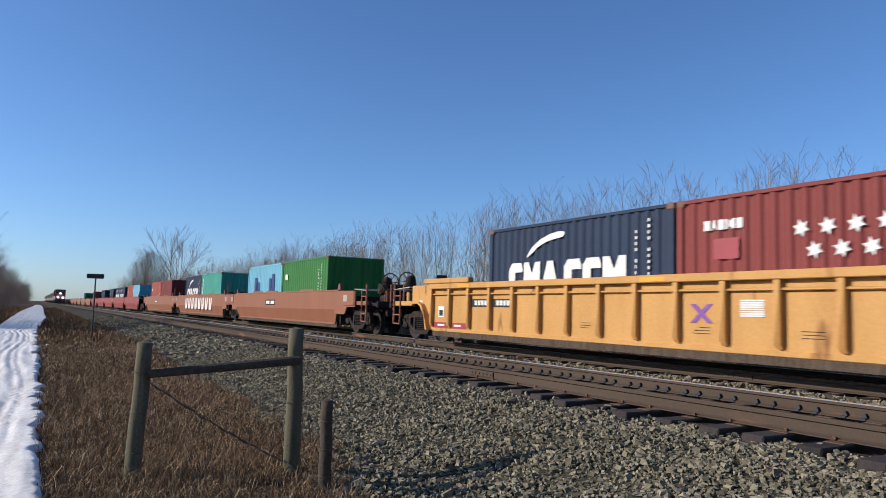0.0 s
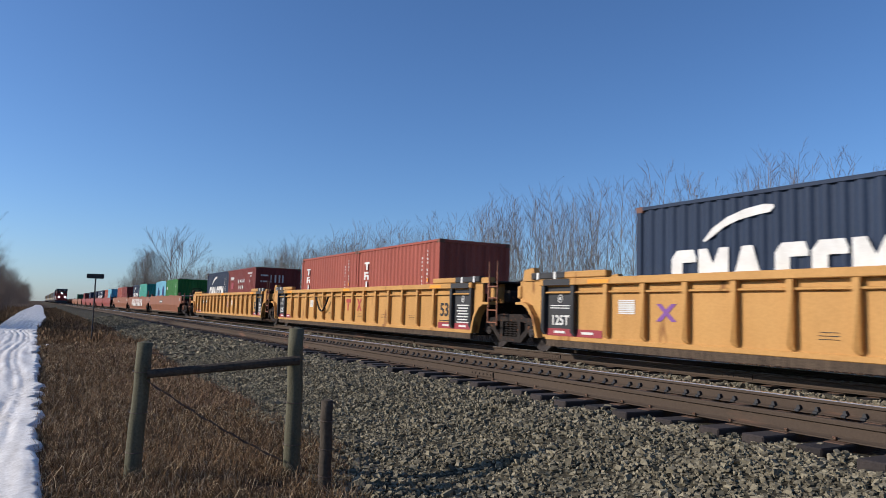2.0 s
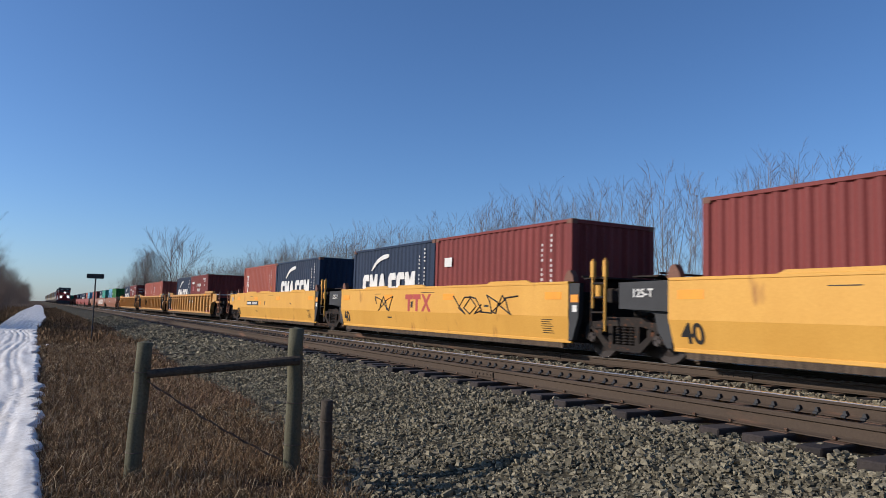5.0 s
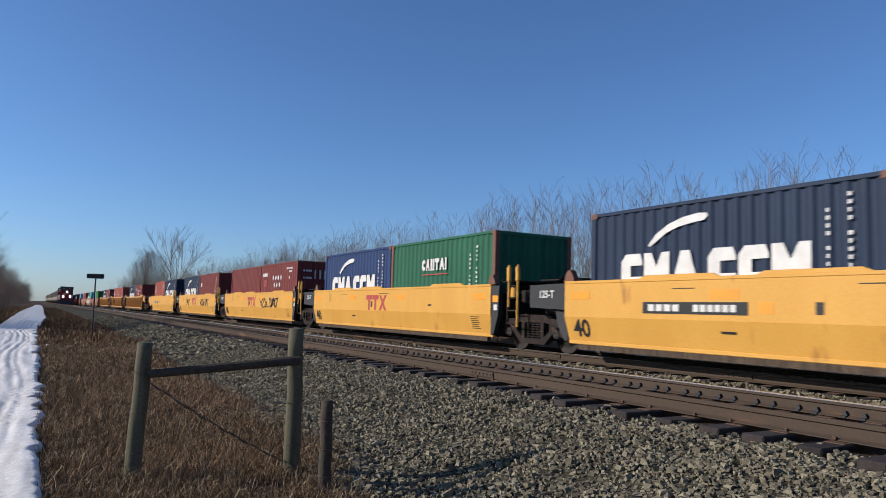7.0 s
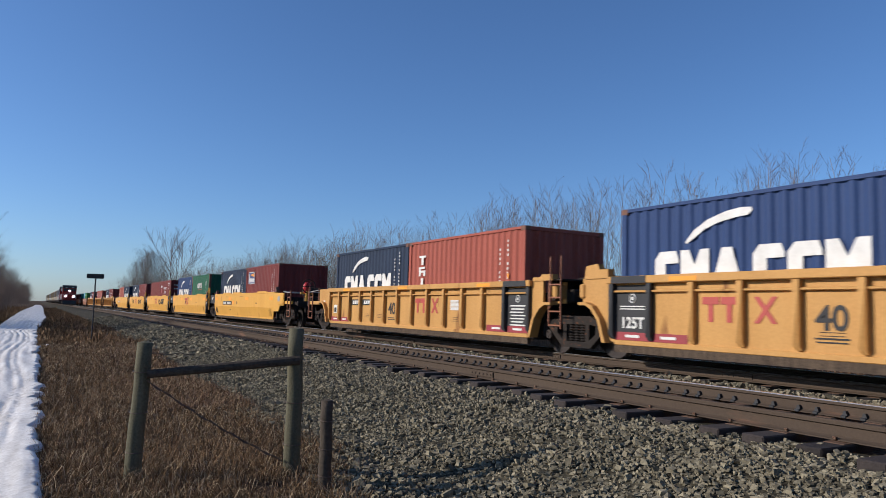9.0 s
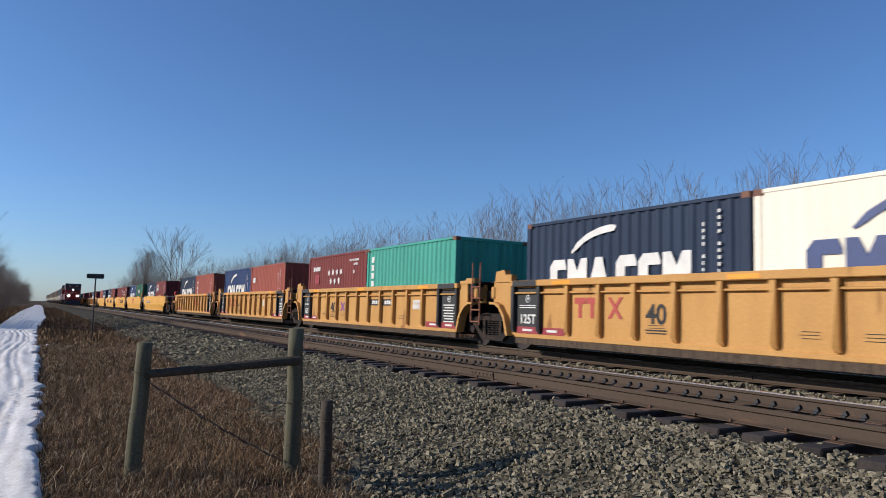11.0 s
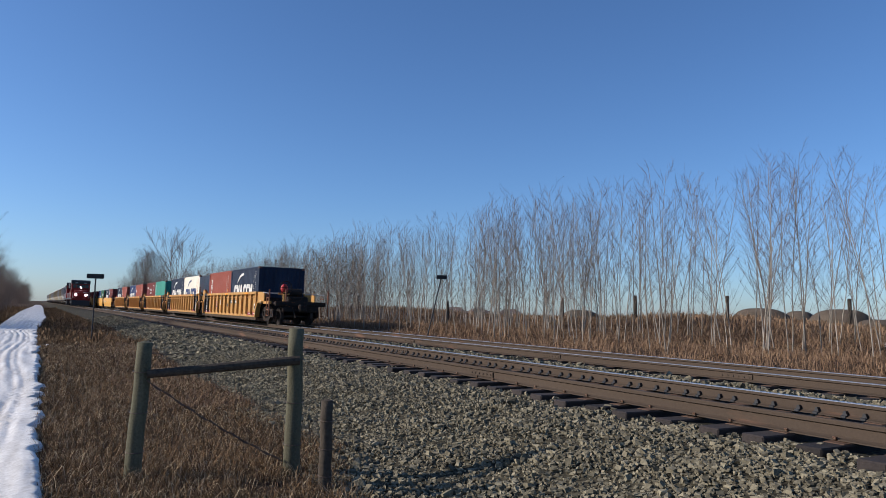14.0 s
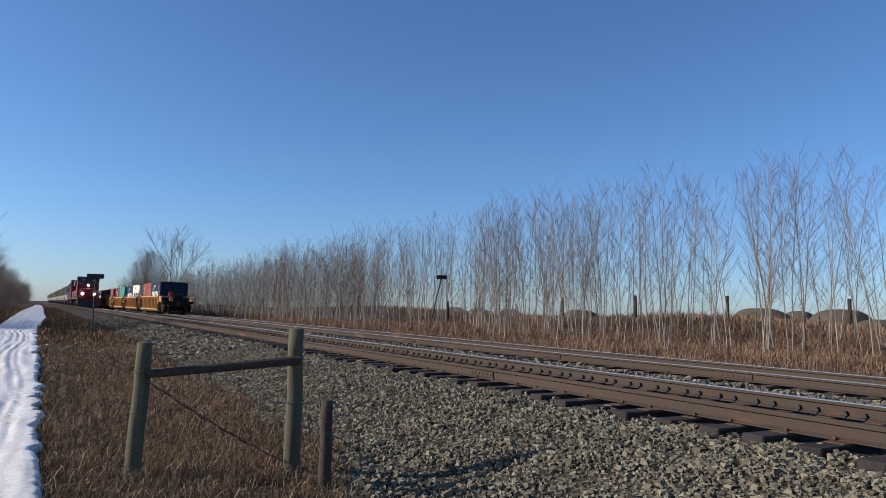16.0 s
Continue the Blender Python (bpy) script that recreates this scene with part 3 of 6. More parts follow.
def marks(style):
    """(name, mesh, label) of the markings on a container's near side. y = 0 is its middle, +y its leading end."""
    if style in MARK:
        return MARK[style]
    w, f = M["white"], CL / 2
    out = []
    if style in ("ship", "ship_navy"):
        c = M["navy_mark"] if style == "ship_navy" else w
        out.append(("logo", finish(plates(wordmark(f - 0.9, 1.04, 0.66, [(0.55, "slot"), (0.62, "vee"), (0.62, "peak"), (0.14, "gap"), (0.56, "slot"), (0.56, "slot"), (0.66, "vee")], 0.05), XS), "logo", c), "large block lettering shapes"))
        out.append(("swoosh", finish(plates([[(f - 1.6 + y, 1.84 + z) for y, z in SWOOSH]], XS), "swoosh", c), "sweeping curved stroke"))
        out.append(("code_marking", finish(plates(small_marks(f - 5.1, 2, 13, 2.36, 3), XS), "code_marking", w if style == "ship" else M["orange"]), ""))
    elif style == "tower":
        z, q = 2.14, []
        for k in range(4):
            q += [rect(f - 0.98, f - 0.84, z - 0.27, z)] if k == 2 else [rect(f - 1.12, f - 0.7, z - 0.06, z), rect(f - 0.98, f - 0.84, z - 0.27, z - 0.06)] if k % 3 != 1 else [rect(f - 0.82, f - 0.7, z - 0.27, z), rect(f - 1.06, f - 0.82, z - 0.06, z), rect(f - 1.1, f - 0.82, z - 0.17, z - 0.11), rect(f - 1.1, f - 0.98, z - 0.27, z - 0.17)]
            z -= 0.335
        out.append(("logo", finish(plates(q, XS), "logo", w), "stacked white letter shapes"))
        out.append(("code_marking", finish(plates(small_marks(f - 5.0, 2, 13, 2.3, 4), XS), "code_marking", w), ""))
        out.append(("sticker", finish(plates([rect(f - 5.42, f - 5.34, 1.35, 1.47)], XS), "sticker", M["orange"]), ""))
    elif style == "stars":
        q = [[(f - 2.42 - 0.42 * k + y, 1.9 + z) for y, z in STAR] for k in range(4)] + [[(f - 2.63 - 0.42 * k + y, 1.56 + z) for y, z in STAR] for k in range(3)]
        for k in range(7):
            out.append(("star", finish(plates([q[k]], XS), "star", w), "white painted star"))
        out.append(("nameplate", finish(plates(wordmark(f - 0.62, 2.0, 0.17, [(0.13, "bar"), (0.11, "peak"), (0.12, "bar"), (0.05, "bar"), (0.12, "slot"), (0.12, "bar")], 0.025), XS), "nameplate", w), "small white lettering shapes"))
        out.append(("dark_patch", finish(plates([rect(f - 1.32, f - 0.82, 1.5, 1.85)], XS, 0.004), "dark_patch", M["dark_red"]), ""))
        out.append(("code_marking", finish(plates([rect(f - 5.3 + 0.1 * k, f - 5.36 + 0.1 * k, 2.25, 2.33) for k in range(9)] + [rect(f - 5.2 + 0.1 * k, f - 5.26 + 0.1 * k, 2.1, 2.18) for k in range(4)] + [rect(f - 5.0, f - 4.9, 1.8, 1.92)], XS), "code_marking", w), ""))
    elif style == "badge":
        out.append(("badge", finish(plates([rect(f - 1.75, f - 0.55, 1.72, 2.3)], XS, 0.004), "badge", M["navy_mark"]), "blue badge with white and yellow shapes"))
        out.append(("badge_border", finish(plates([rect(f - 1.78, f - 0.52, 2.3, 2.325), rect(f - 1.78, f - 0.52, 1.695, 1.72), rect(f - 0.55, f - 0.52, 1.72, 2.3), rect(f - 1.78, f - 1.75, 1.72, 2.3)], XS), "badge_border", w), ""))
        out.append(("badge_emblem", finish(plates([[(f - 0.66, 1.76), (f - 0.8, 1.76), (f - 0.76, 2.16), (f - 0.7, 2.16)], rect(f - 0.78, f - 0.68, 2.16, 2.22)] + wordmark(f - 0.84, 1.78, 0.22, [(0.13, "bar"), (0.1, "slot"), (0.1, "peak"), (0.1, "slot"), (0.1, "slot"), (0.12, "bar")], 0.03), XS - 0.004), "badge_emblem", w), ""))
        out.append(("badge_ray", finish(plates([[(f - 0.85, 2.17), (f - 1.68, 2.05), (f - 1.68, 2.26)]], XS - 0.004), "badge_ray", M["orange"]), ""))
        out.append(("code_marking", finish(plates(small_marks(f - 4.95, 2, 13, 2.3, 6), XS), "code_marking", w), ""))
    elif style == "capital":
        out.append(("logo", finish(plates(wordmark(f - 2.15, 1.68, 0.34, [(0.2, "slot"), (0.24, "peak"), (0.1, "bar"), (0.07, "bar"), (0.24, "tee"), (0.26, "peak"), (0.08, "bar")], 0.045), XS), "logo", w), "white lettering shapes"))
        out.append(("underline", finish(plates([rect(f - 3.7, f - 2.2, 1.55, 1.58)], XS), "underline", M["logo_red"]), ""))
        out.append(("code_marking", finish(plates(small_marks(f - 4.85, 2, 13, 2.25, 8), XS), "code_marking", w), ""))
    elif style == "column":
        out.append(("logo", finish(plates([rect(f - 0.62, f - 0.42, 2.1 - 0.27 * k, 2.29 - 0.27 * k) for k in range(5)], XS), "logo", w), "white letter shapes in a column"))
    elif style == "skyline":
        out.append(("logo", finish(plates([rect(f - 1.75, f - 1.35, 1.2, 2.0), rect(f - 2.4, f - 1.95, 1.2, 1.75), rect(f - 4.4, f - 4.0, 1.2, 1.9), rect(f - 4.9, f - 4.5, 1.2, 2.1)], XS), "logo", M["navy_mark"]), "dark blue building shapes"))
    elif style == "codes":
        out.append(("code_marking", finish(plates(small_marks(f - 5.0, 2, 13, 2.3, 9), XS), "code_marking", w), ""))
        out.append(("nameplate", finish(plates([rect(f - 0.95, f - 0.55, 1.75, 2.0)], XS), "nameplate", w), ""))
    MARK[style] = out
    return out


WORDS = {"blue": "navy blue", "bright_blue": "blue", "red": "faded red", "maroon": "maroon", "green": "dark green", "grass_green": "bright green", "teal": "teal green", "light_blue": "light blue", "cream": "cream white"}
STYLE_WORDS = {"ship": "white block logo", "ship_navy": "navy block logo", "tower": "stacked white logo", "stars": "seven white stars", "badge": "blue badge", "capital": "white lettering logo",
               "column": "column of white marks", "skyline": "dark blue picture shapes", "codes": "small white codes", "plain": "plain sides"}
MOVING = []                 # (thing, place along the train, x, z)
PROTO = {}


def container(u_rear, colour, style, end_mark=False):
    key = (colour, style, end_mark)
    u = u_rear + CL / 2
    if key in PROTO:
        ob = copy_thing(PROTO[key], Matrix.Identity(4))
    else:
        mat = M[colour]
        ob = new("shipping_container", None)
        tagged(ob, "%s corrugated steel shipping container with %s" % (WORDS[colour], STYLE_WORDS[style]), "shipping container", "containers of the freight train")
        for kind in SHAPES:
            for me in SHAPES[kind]:
                if kind == "body" and colour == "cream":
                    me = FLAT_BODY
                rusty = kind == "corner_casting" or (kind == "corner_post" and colour == "green")
                part(kind, painted(me, colour + str(rusty), M["rusty_cast"] if rusty else mat), None, ob)
        if style != "plain":
            for name, me, label in marks(style):
                part(name, me, None, ob, label)
        if end_mark:
            bm = B()
            for x0, x1, z0, z1 in ((-0.95, -0.55, 2.12, 2.2), (-0.95, -0.55, 1.8, 1.88), (-0.42, -0.34, 1.8, 2.2), (-0.2, -0.12, 1.8, 2.2), (0.02, 0.1, 1.8, 2.2), (0.2, 0.28, 1.8, 2.2)):
                box(bm, x0, x1, -CL / 2 - 0.012, -CL / 2, z0, z1)
            part("end_marking", bm, M["white"], ob)
        # door gear on the trailing end: four lock rods with brackets
        for x in (-0.85, -0.35, 0.35, 0.85):
            bm = B()
            rod(bm, (x, -CL / 2 - 0.02, 0.2), (x, -CL / 2 - 0.02, CH - 0.15), 0.018, sides=6)
            for z in (0.4, 1.1, 1.9, 2.3):
                box(bm, x - 0.05, x + 0.05, -CL / 2 - 0.03, -CL / 2, z, z + 0.04)
            part("lock_rod", bm, mat, ob)
        PROTO[key] = ob
    MOVING.append((ob, u, XF, 0.352))
    return ob


# ---- trucks ----
def truck_parts():
    bm = B()                                          # bolster and axle beam
    box(bm, -1.0, 1.0, -0.2, 0.2, 0.42, 0.68, 0.03)
    rod(bm, (0, 0, 0.66), (0, 0, 0.86), 0.28, sides=12)
    bolster = finish(bm, "truck", M["steel"])
    bm = B()
    # a cast frame with two windows: top bar, bottom bar, columns and jaws
    for q in ([(-1.12, 0.6), (-1.0, 0.73), (-0.6, 0.76), (-0.45, 0.84), (0.45, 0.84), (0.6, 0.76), (1.0, 0.73), (1.12, 0.6), (0.9, 0.58), (0.5, 0.66), (-0.5, 0.66), (-0.9, 0.58)],
              [(-0.95, 0.6), (-0.8, 0.6), (-0.38, 0.3), (0.38, 0.3), (0.8, 0.6), (0.95, 0.6), (0.45, 0.17), (-0.45, 0.17)],
              rect(-0.42, -0.3, 0.28, 0.7), rect(0.3, 0.42, 0.28, 0.7), rect(-1.12, -0.98, 0.36, 0.62), rect(0.98, 1.12, 0.36, 0.62), rect(-0.74, -0.62, 0.42, 0.62), rect(0.62, 0.74, 0.42, 0.62)):
        prism(bm, q, -0.07, 0.07)
    frame_me = finish(bm, "side_frame", M["steel"])
    bm = B()
    rings = [[bm.verts.new(((0.085 if k % 2 else 0.055) * math.cos(a), (0.085 if k % 2 else 0.055) * math.sin(a), 0.3 + 0.028 * k)) for a in [j * math.tau / 10 for j in range(10)]] for k in range(14)]
    for lo, hi in zip(rings, rings[1:]):
        for j in range(10):
            bm.faces.new((lo[j], lo[(j + 1) % 10], hi[(j + 1) % 10], hi[j]))
    spring = finish(bm, "spring", M["steel"])
    bm = B()
    rod(bm, (-1.12, 0, 0), (1.12, 0, 0), 0.07, sides=10)
    for s in (-1, 1):
        rod(bm, (s * 0.69, 0, 0), (s * 0.82, 0, 0), 0.42, sides=28)
        rod(bm, (s * 0.66, 0, 0), (s * 0.69, 0, 0), 0.45, sides=28)
        rod(bm, (s * 0.815, 0, 0), (s * 0.835, 0, 0), 0.33, 0.2, sides=24)
        rod(bm, (s * 1.02, 0, 0), (s * 1.16, 0, 0), 0.12, 0.1, sides=12)
    for k in range(3):
        a = k * math.tau / 3
        rod(bm, (-1.18, 0.06 * math.cos(a), 0.06 * math.sin(a)), (-1.15, 0.06 * math.cos(a), 0.06 * math.sin(a)), 0.02, sides=6)
    axle = finish(bm, "wheelset", M["wheel"])
    return bolster, frame_me, spring, axle


BOLSTER, FRAME_ME, SPRING, AXLE = truck_parts()
WHEELSETS = {}
ROLLING = ["away"]


def truck(parent, y):
    t = part("truck", BOLSTER, None, parent, "dirty cast-steel truck with coil springs", pose(0, y, 0))
    for s in (-1, 1):
        part("side_frame", FRAME_ME, None, t, at=pose(s * 1.07, 0, 0))
        for y3 in (-0.18, 0.0, 0.18):
            part("spring", SPRING, None, t, at=pose(s * 1.07, y3, 0))
        WHEELSETS.setdefault((ROLLING[0], s), []).append(part("wheelset", AXLE, None, t, "", pose(0, s * 0.89, 0.42)))
    return t


# ---- well cars ----
def bars(rows, x, mat, name, parent, label=""):
    ob = part(name, plates([rect(*r) for r in rows], x), mat, parent, label)
    if len(rows) > 2:
        tagged(ob, label, kind="stuff")
    return ob


def end_gear(car, y, s, mat, wheel_stand, poles=True):
    """Coupler, platform and railings at a free end: y is the end of the well's structure, s its outward direction."""
    bm = B()
    box(bm, -1.2, 1.2, y, y + s * 1.75, 0.98, 1.08, 0.01)
    for k in range(5):
        box(bm, -1.0, 1.0, y + s * (0.3 + 0.3 * k), y + s * (0.42 + 0.3 * k), 1.08, 1.12)
    part("end_platform", bm, M["steel"], car, "grimy dark end platform")
    for x in (-1.36, 1.28):
        bm = B()
        box(bm, x, x + 0.08, y - s * 0.1, y + s * 1.15, 1.0, 1.14, 0.01)
        part("side_beam", bm, mat, car)
    bm = B()
    box(bm, -1.25, 1.25, y + s * 1.62, y + s * 1.74, 0.92, 1.14, 0.02)
    box(bm, -0.9, 0.9, y + s * 1.6, y + s * 1.72, 0.62, 0.94, 0.04)
    rod(bm, (-0.5, y + s * 0.2, 1.6), (0.5, y + s * 0.2, 1.6), 0.2, sides=14)
    box(bm, -0.5, 0.5, y + s * 0.2, y + s * 1.3, 1.08, 1.38, 0.05)
    part("end_sill", bm, M["steel"], car)
    bm = B()
    box(bm, -0.28, 0.28, y, y + s * 1.6, 0.66, 0.98, 0.02)
    box(bm, -0.13, 0.13, y + s * 1.6, y + s * 2.0, 0.72, 0.94, 0.03)
    box(bm, -0.2, 0.2, y + s * 1.85, y + s * 2.12, 0.66, 1.0, 0.06)
    rod(bm, (-0.35, y + s * 1.7, 0.75), (-0.35, y + s * 2.05, 0.35), 0.035, sides=6)
    part("coupler", bm, M["steel"], car, "dark cast-steel coupler")
    for x in (-1.38, -0.75, 1.38):
        bm = B()
        top = 1.72 if poles else 1.6
        rod(bm, (x, y + s * (1.1 if x < -1 else 1.7), 0.45 if x < -1 or x > 1 else 1.0), (x, y + s * (1.1 if x < -1 else 1.7), top), 0.035, sides=6)
        part("grab_post", bm, M["brown"], car)
    for x in (-1.38, 1.38):
        bm = B()
        for z in (0.45, 0.72, 1.3):
            rod(bm, (x, y + s * 0.68, z), (x, y + s * 1.1, z), 0.022, sides=6)
        rod(bm, (x, y + s * 0.68, 0.42), (x, y + s * 0.68, 1.5), 0.022, sides=6)
        part("ladder", bm, M["brown"], car)
    for x0 in (-1.3, 0.5):
        bm = B()
        for yr, zr in ((0.1, 1.56), (1.1, 1.5)):
            rod(bm, (x0 - 0.08, y + s * yr, zr), (x0 + 0.88, y + s * yr, zr), 0.018, sides=6)
        xr = -1.38 if x0 < 0 else 1.38
        rod(bm, (xr, y + s * 0.02, 1.56), (xr, y + s * 1.1, 1.5), 0.018, sides=6)
        part("hand_rail", bm, M["grey"], car, "pale steel hand rail")
    if wheel_stand:
        bm = B()
        box(bm, -0.8, -0.62, y + s * 1.25, y + s * 1.42, 1.1, 1.75, 0.03)
        box(bm, -1.0, -0.45, y + s * 1.2, y + s * 1.3, 1.45, 1.55, 0.02)
        stand = part("brake_stand", bm, mat, car)
        bm = B()
        bmesh.ops.create_uvsphere(bm, u_segments=12, v_segments=8, radius=0.19, matrix=Matrix.Translation((-0.72, y + s * 1.3, 1.73)) @ Matrix.Diagonal((1, 0.8, 1.4, 1)))
        part("brake_housing", bm, wheel_stand, stand)
        bm = B()
        ring = [(-0.72 + 0.3 * math.cos(a), y + s * 1.55, 1.8 + 0.3 * math.sin(a)) for a in [k * math.tau / 18 for k in range(18)]]
        for k in range(18):
            rod(bm, ring[k], ring[(k + 1) % 18], 0.02, sides=5)
        for k in range(0, 18, 3):
            rod(bm, (-0.72, y + s * 1.5, 1.8), ring[k], 0.013, sides=4)
        part("hand_wheel", bm, M["steel"], stand, "spoked hand brake wheel")


def joint_gear(car, y, s, mat):
    """Low structure at a shared truck: the end beam, corner blocks, ladder and guide posts."""
    bm = B()
    box(bm, -1.0, 1.0, y - s * 0.15, y + s * 0.2, 1.12, 1.42, 0.03)
    box(bm, -0.4, 0.4, y, y + s * 0.42, 0.86, 1.12, 0.03)
    rod(bm, (-1.1, y - s * 0.3, 1.5), (1.1, y - s * 0.3, 1.5), 0.09, sides=12)
    part("end_beam", bm, M["steel"], car)
    for x in (-1.37, 1.25):
        bm = B()
        box(bm, x, x + 0.12, y - s * 0.1, y + s * 0.06, 1.2, 1.5, 0.03)
        part("corner_block", bm, M["yellow"] if mat is M["black"] else mat, car)
    bm = B()
    rod(bm, (-1.3, y - s * 0.55, 1.66), (1.3, y - s * 0.55, 1.66), 0.022, sides=6)
    box(bm, -1.3, 1.3, y - s * 0.5, y + s * 0.15, 1.6, 1.63)
    part("walkway", bm, M["steel"], car)
    if s < 0:
        paint = M["yellow"] if mat is M["black"] else mat
        for k in range(2):
            bm = B()
            yk = y + s * (0.02 + 0.36 * k) + 0.12
            tall = mat is not M["black"]
            rod(bm, (-1.4, yk, 0.55 if k else 1.0), (-1.4, yk, 2.12 if tall else 2.0), 0.02 if tall else 0.028, sides=6)
            if not tall:
                box(bm, -1.44, -1.36, yk - 0.05, yk + 0.05, 1.62, 1.95, 0.01)
            part("guide_post", bm, M["brown"] if tall else paint, car)
        bm = B()
        for z in (0.62, 0.92, 1.22, 1.5):
            rod(bm, (-1.4, y + 0.14, z), (-1.4, y - 0.26, z), 0.02, sides=6)
        rod(bm, (-1.4, y + 0.14, 0.6), (-1.4, y + 0.14, 1.6), 0.022, sides=6)
        part("ladder", bm, M["steel"] if mat is M["black"] else M["brown"], car)


SIDE_X = -1.3


def floor_members(car, hw, half):
    bm = B()
    box(bm, -half, half, -0.12, 0.12, 0.26, 0.345)
    beam = finish(bm, "cross_member", M["steel"])
    for k in range(9):
        part("cross_member", beam, None, car, at=pose(0, -hw + 0.5 + (2 * hw - 1) * k / 8, 0))
    bm = B()
    box(bm, -half, half, -0.05, 0.05, 0.3, 1.35)
    wall = finish(bm, "bulkhead", M["steel"])
    for e in (-1, 1):
        part("bulkhead", wall, None, car, at=pose(0, e * (hw - 0.07), 0))


def ribbed_car(length, pitch, ends):
    """A well car with outside posts. length: half the well; pitch: half the unit."""
    car = new("well_car", None)
    mat = M["ribbed"]
    hw = length
    for s in (-1, 1):
        X = s * abs(SIDE_X)
        bm = B()
        prism(bm, [(-hw + 0.1, 0.36), (hw - 0.1, 0.36), (hw - 0.05, 1.48), (-hw + 0.05, 1.48)], X - 0.008, X + 0.008)
        part("side_sheet", bm, mat, car)
        bm = B()
        box(bm, X - s * 0.06, X + s * 0.14, -hw - 0.02, hw + 0.02, 1.48, 1.62, 0.012)
        part("top_chord", bm, mat, car)
        bm = B()
        box(bm, X - s * 0.1, X + s * 0.06, -hw + 0.12, hw - 0.12, 0.31, 0.4, 0.01)
        part("bottom_chord", bm, mat, car)
        bm = B()
        rod(bm, (X + s * 0.06, -hw + 0.1, 1.33), (X + s * 0.06, hw - 0.1, 1.33), 0.024, sides=6)
        part("pipe", bm, mat, car)
        bm = B()
        prism(bm, [(-0.055, 1.485), (0.055, 1.485), (0.055, 0.5), (0.045, 0.42), (-0.045, 0.42), (-0.055, 0.5)], X + s * 0.01, X + s * 0.115)
        for v in bm.verts:
            if v.co.z < 0.45 and abs(v.co.x - (X + s * 0.115)) < 1e-4:
                v.co.x = X + s * 0.05
        rib = finish(bm, "rib", mat)
        dark_rib = painted(rib, "dark", M["panel_black"])
        n = panels(hw) + 1
        for k in range(n):
            y = -hw + 0.08 + (2 * hw - 0.16) * k / (n - 1)
            e = 1 if y > 0 else -1
            part("rib", dark_rib if s < 0 and e not in ends and abs(y) > hw - 1.2 else rib, None, car, at=pose(0, y, 0))
        # ends of the sides, arched over the trucks
        for e in (-1, 1):
            y1 = e * (hw + 1.2 if e in ends else pitch - 0.48)
            a = e * hw
            q = [(a - e * 0.12, 0.36), (a + e * 0.08, 0.36), (a + e * 0.2, 0.75), (a + e * 0.42, 1.02), (a + e * 0.62, 1.1), (y1, 1.1), (y1, 1.6), (a - e * 0.12, 1.6)]
            if e < 0 and e not in ends:
                bm = B()
                box(bm, X - s * 0.32, X - s * 0.28, a + e * 0.3, y1, 1.1, 1.58, 0.01)
                box(bm, X - s * 0.3, X - s * 0.06, y1 + 0.16, y1, 1.2, 1.5, 0.02)
                part("recessed_box", bm, mat, car)
                q = [(a - e * 0.12, 0.36), (a + e * 0.08, 0.36), (a + e * 0.2, 0.75), (a + e * 0.36, 0.96), (a + e * 0.4, 1.02), (a + e * 0.4, 1.6), (a - e * 0.12, 1.6)]
            bm = B()
            prism(bm, q, X - s * 0.03, X + s * 0.03)
            part("end_plate", bm, mat, car)
            bm = B()
            prism(bm, [(a + e * 0.02, 0.33), (a + e * 0.1, 0.33), (a + e * 0.24, 0.75), (a + e * 0.44, 0.98), (a + e * 0.62, 1.06), (y1, 1.06), (y1, 1.12), (a + e * 0.6, 1.12), (a + e * 0.4, 1.05), (a + e * 0.18, 0.8)], X - s * 0.06, X + s * 0.17)
            part("arch_flange", bm, mat, car)
    floor_members(car, hw, 1.28)
    bm = B()
    for x0, x1 in ((-1.345, -1.25), (1.25, 1.345)):
        box(bm, x0, x1, -hw + 0.14, hw - 0.14, 0.17, 0.312)
    part("under_sill", bm, M["grime"], car, "grimy underframe sill coated in brake dust")
    if hw > 8:
        for e in (-1, 1):
            bm = B()
            box(bm, -1.42, -1.24, e * (hw - 2.1), e * (hw + 0.35), 1.632, 1.77, 0.02)
            beam = part("guide_beam", bm, mat, car, "raised guide beam on the top chord")
            if e not in ends:
                bm = B()
                box(bm, -1.424, -1.236, e * (hw - 0.85), e * (hw + 0.354), 1.628, 1.774, 0.02)
                part("beam_sleeve", bm, M["panel_black"], beam, "black painted end of the beam")
                for q in (-0.5, 0.1):
                    bm = B()
                    box(bm, -1.428, -1.232, e * (hw + q) - 0.04, e * (hw + q) + 0.04, 1.624, 1.778)
                    part("beam_stripe", bm, M["white"], beam)
    for e in (-1, 1):
        if e in ends:
            continue
        # the end structure over a shared truck: stepped side boxes and a braced bulkhead
        for x0, x1 in ((-1.36, -1.2), (1.2, 1.36)):
            bm = B()
            prism(bm, [(e * (hw + 0.05), 1.6), (e * (hw + 0.75), 1.6), (e * (hw + 0.7), 1.86), (e * (hw + 0.35), 1.9), (e * (hw + 0.3), 1.78), (e * (hw + 0.05), 1.78)] if e > 0 else
                  [(e * (hw + 0.05), 1.6), (e * (hw + 0.75), 1.6), (e * (hw + 0.75), 1.74), (e * (hw + 0.4), 1.74), (e * (hw + 0.3), 1.68), (e * (hw + 0.05), 1.68)], x0, x1)
            part("end_box", bm, mat, car)
        bm = B()
